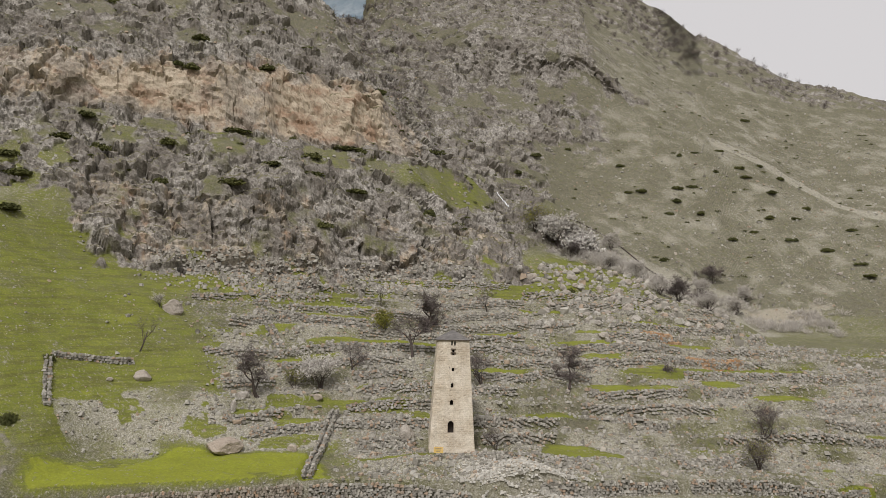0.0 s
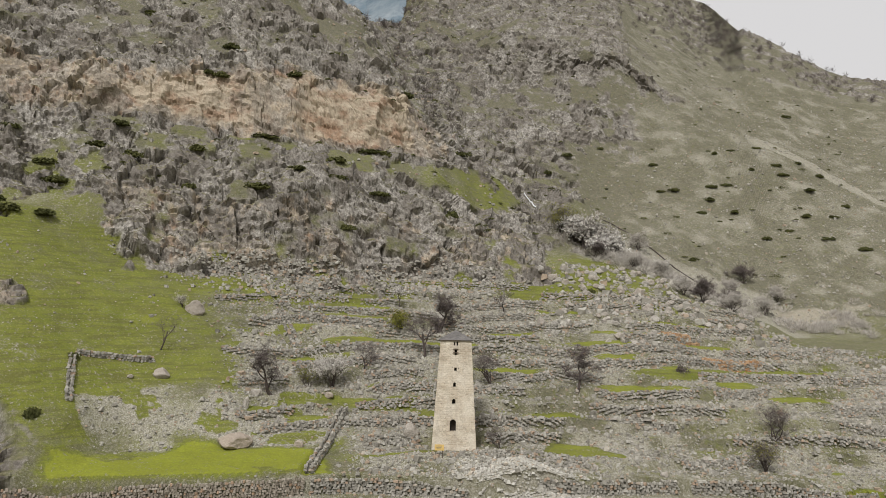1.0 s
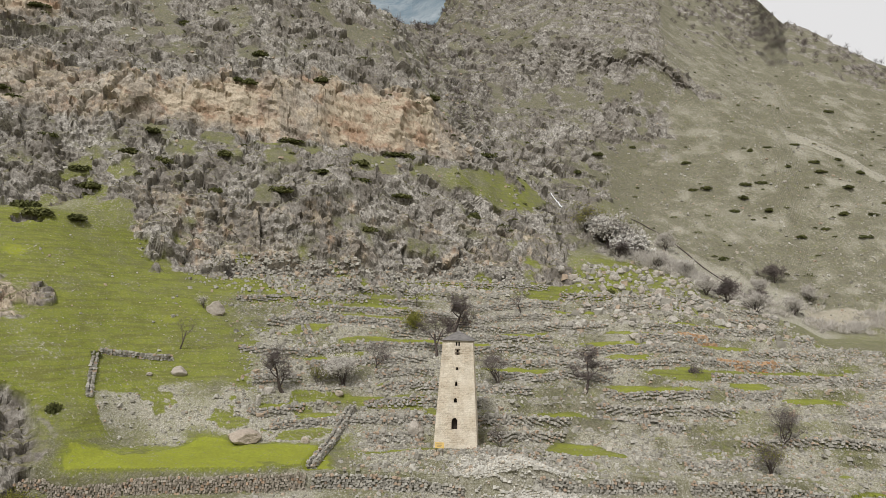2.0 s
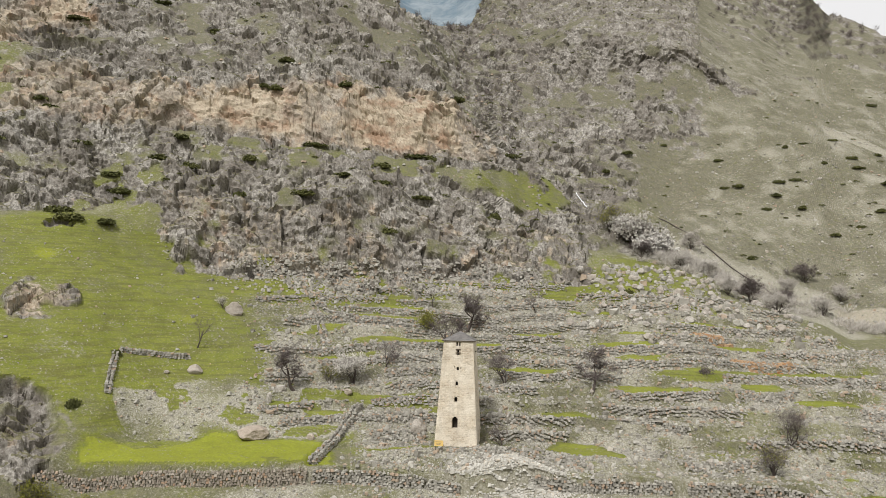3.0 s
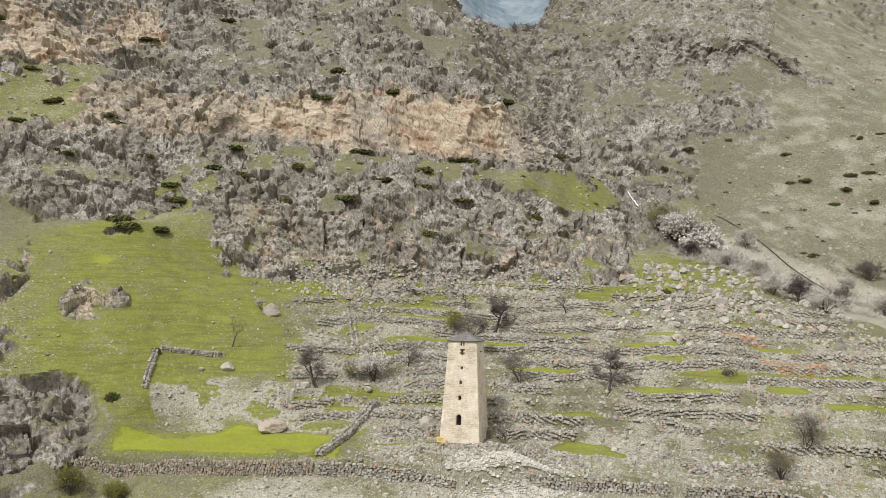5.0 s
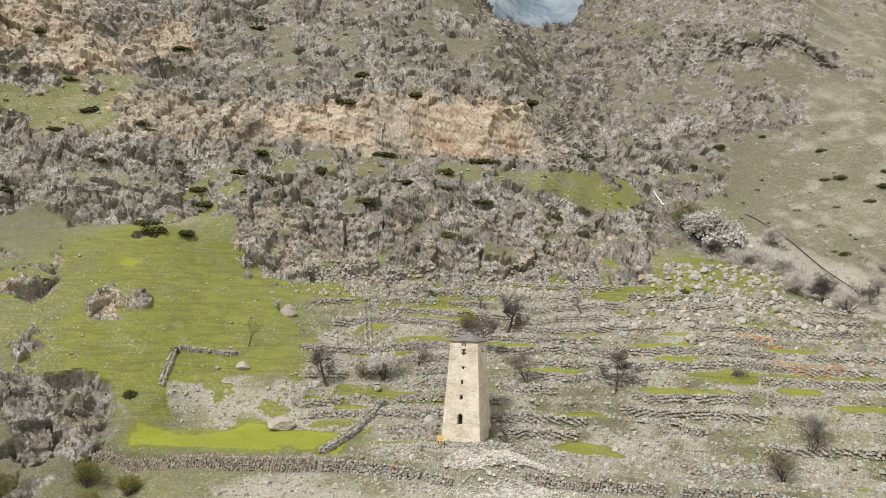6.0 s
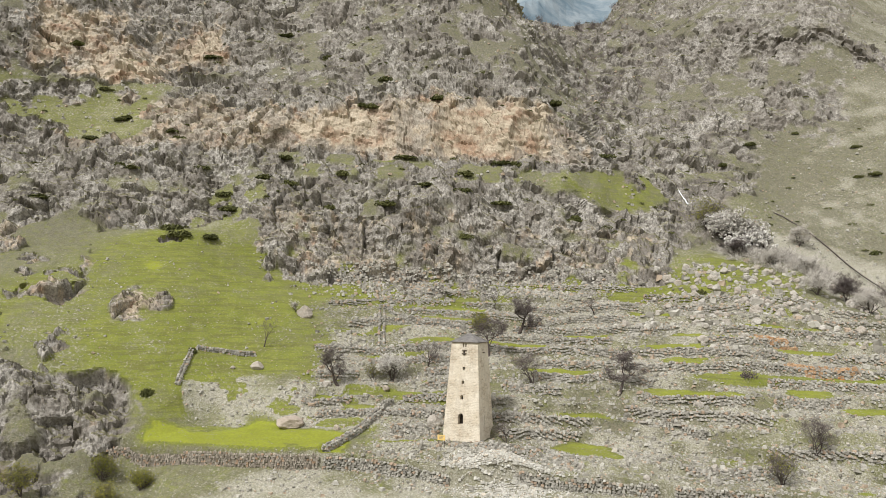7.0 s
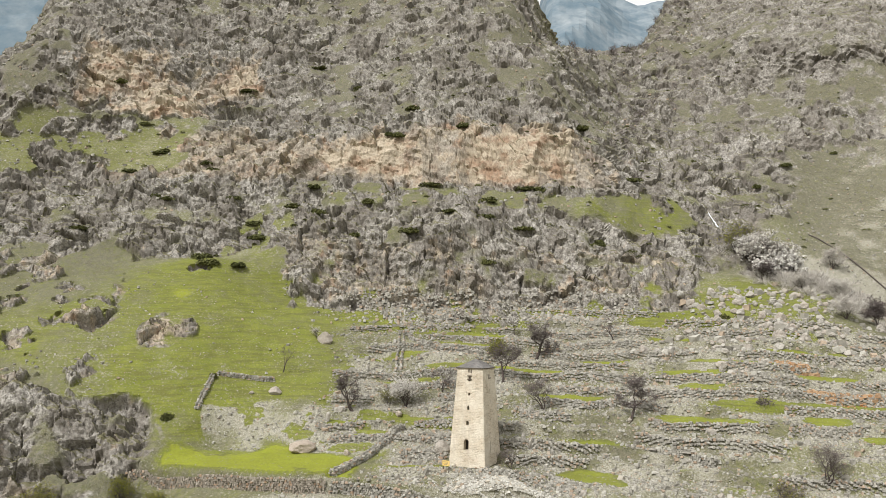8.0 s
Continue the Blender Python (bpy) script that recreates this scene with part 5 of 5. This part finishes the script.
brush_w = np.exp(-((grid_k - bed_k) / 0.4) ** 2) * band(gbd, -1.5, 21, 0.8) * (0.15 + ramp(vnoise(gx / 9, gy / 9, 0, 38), -0.2, 0.4)) * fan_area
q = rng.choice(brush_w.size, 260, p=brush_w.reshape(-1) / brush_w.sum())
per = 110
m = 260 * per
wide = np.repeat(rng.uniform(0.7, 1.9, 260), per)[:, None]
d = rng.normal(size=(m, 3)) * (0.6, 0.6, 0.3) + (0, 0, 0.7)
d /= np.linalg.norm(d, axis=1, keepdims=True)
start = np.repeat(P.reshape(-1, 3)[q], per, axis=0) + rng.normal(0, 0.45, (m, 3)) * (1, 1, 0.05) * wide
start += d * wide * rng.uniform(0, 0.9, (m, 1))
side = np.cross(d, rng.normal(size=(m, 3)))
side /= np.linalg.norm(side, axis=1, keepdims=True)
tip = start + d * wide * rng.uniform(0.4, 0.9, (m, 1))
co = np.stack([start - side * 0.035, start + side * 0.035, tip + side * 0.02, tip - side * 0.02], 1).reshape(-1, 3)
tagged(new("brush", tri_mesh("brush", co, np.arange(4 * m).reshape(m, 4), M_GREYTWIG)), "pale grey leafless brush along the stream bed", "brush", kind="stuff")

# ---------------------------------------------------------------- pipe, cascade, distance
line = [(36.0, 216.0), (41.1, 211.4), (46.9, 203.6), (52.8, 198.1), (58.7, 187.0), (62.0, 182.0)]
pts = []
for (x0, y0), (x1, y1) in zip(line[:-1], line[1:]):
    for q in np.linspace(0, 1, 6, endpoint=False):
        x, y = x0 + (x1 - x0) * q, y0 + (y1 - y0) * q
        pts.append((x, y, ground_at(x, y)))
pz2 = np.array(pts)
pz2[:, 2] = np.convolve(np.pad(pz2[:, 2], 4, mode="edge"), np.ones(9) / 9, "valid") + 0.35
mp = Mat("rusty_pipe", 0.7, 0.3)
M_PIPE = mp.colour(mp.mix(mp.noise(2), (0.05, 0.045, 0.042), (0.10, 0.075, 0.06))).m
pipe = tagged(new("pipe", tri_mesh("pipe", *tube(pz2, [0.16] * len(pz2), 8), M_PIPE, True)), "dark water pipe running down the dry hillside", "pipe")
mc = Mat("white_water", 0.25, 0.5)
M_WATER = mc.colour(mc.mix(mc.noise(1.5, 4, 0.6, mc.scaled(3, 3, 0.4)), (0.62, 0.66, 0.68), (0.85, 0.87, 0.88))).bump(mc.noise(4, 4, 0.6, mc.scaled(3, 3, 0.5)), 0.1).m
fall = []
for q in np.linspace(0, 1, 26):
    x, y = 14.0 + 3.0 * q, 204.6 - 3.6 * q
    fall.append((x, y, ground_at(x, y) + 0.1))
tagged(new("cascade", tri_mesh("cascade", *tube(np.array(fall), [0.12 + 0.12 * math.sin(3.1 * i) ** 2 for i in range(26)], 8), M_WATER, True)), "thin white cascade falling through the gully", "waterfall", kind="structure")

# wooded slopes; the blue-grey of distance haze is put into their colour
mm = Mat("hazed_wooded_slopes", 1.0, 0.0)
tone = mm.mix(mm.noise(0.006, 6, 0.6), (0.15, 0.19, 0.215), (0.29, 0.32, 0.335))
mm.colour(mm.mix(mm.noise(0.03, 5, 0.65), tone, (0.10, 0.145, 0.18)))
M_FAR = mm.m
nb, nr = 260, 60
fb = np.radians(np.linspace(-95, 40, nb))[:, None]
fr = np.linspace(760, 1700, nr)[None]
fx, fy = PIVOT[0] + fr * np.sin(fb), PIVOT[1] + fr * np.cos(fb)
rise = np.clip((fr - 760) / 800, 0, 1) ** 0.85
bd = np.degrees(fb)
crest = 830 + 60 * vnoise(bd / 7, 0 * bd, 0 * bd, 199) - 190 * np.exp(-((bd + 23.3) / 1.3) ** 2) - 480 * ramp(bd, -4, 10) + 0 * fr
fz = -60 + rise * crest * (0.86 + 0.22 * ridged(fx / 420, fy / 420, 0 * fx, 5, 200))
tagged(sheet("backdrop", np.stack([fx + 0 * fr, fy + 0 * fr, fz], 2), {}, M_FAR), "wooded mountains far up the valley, coloured blue for haze", "mountain", kind="structure")
# the valley behind and below the camera
mv = Mat("valley_meadow", 0.95, 0.1)
M_VALLEY = mv.colour(mv.mix(mv.noise(0.02, 6), mv.mix(mv.noise(0.3, 4), (0.12, 0.13, 0.04), (0.19, 0.18, 0.08)), (0.26, 0.24, 0.20))).bump(mv.noise(0.5, 5), 0.4).m
va = np.radians(np.linspace(0, 360, 181))[:, None]
vr = np.concatenate([[0.5], np.geomspace(15, 3500, 60)])[None]
vx, vy = PIVOT[0] + vr * np.sin(va), PIVOT[1] + vr * np.cos(va)
away = np.degrees(np.arctan2(np.sin(va), np.cos(va)))
front = band(away, -66, 36, 5)
hills = 0.30 * np.clip(vr - 260, 0, 1400) * (0.6 + 0.5 * vnoise(vx / 300, vy / 300, 0, 210))
vz = -43 + (1 - front) * hills + 0.8 * vnoise(vx / 20, vy / 20, 0, 211) - 60 * front * ramp(vr, 24, 90)
tagged(sheet("valley_ground", np.stack([vx, vy, vz], 2)[::-1], {}, M_VALLEY), "grassy valley floor and opposite slopes", "ground", kind="structure")
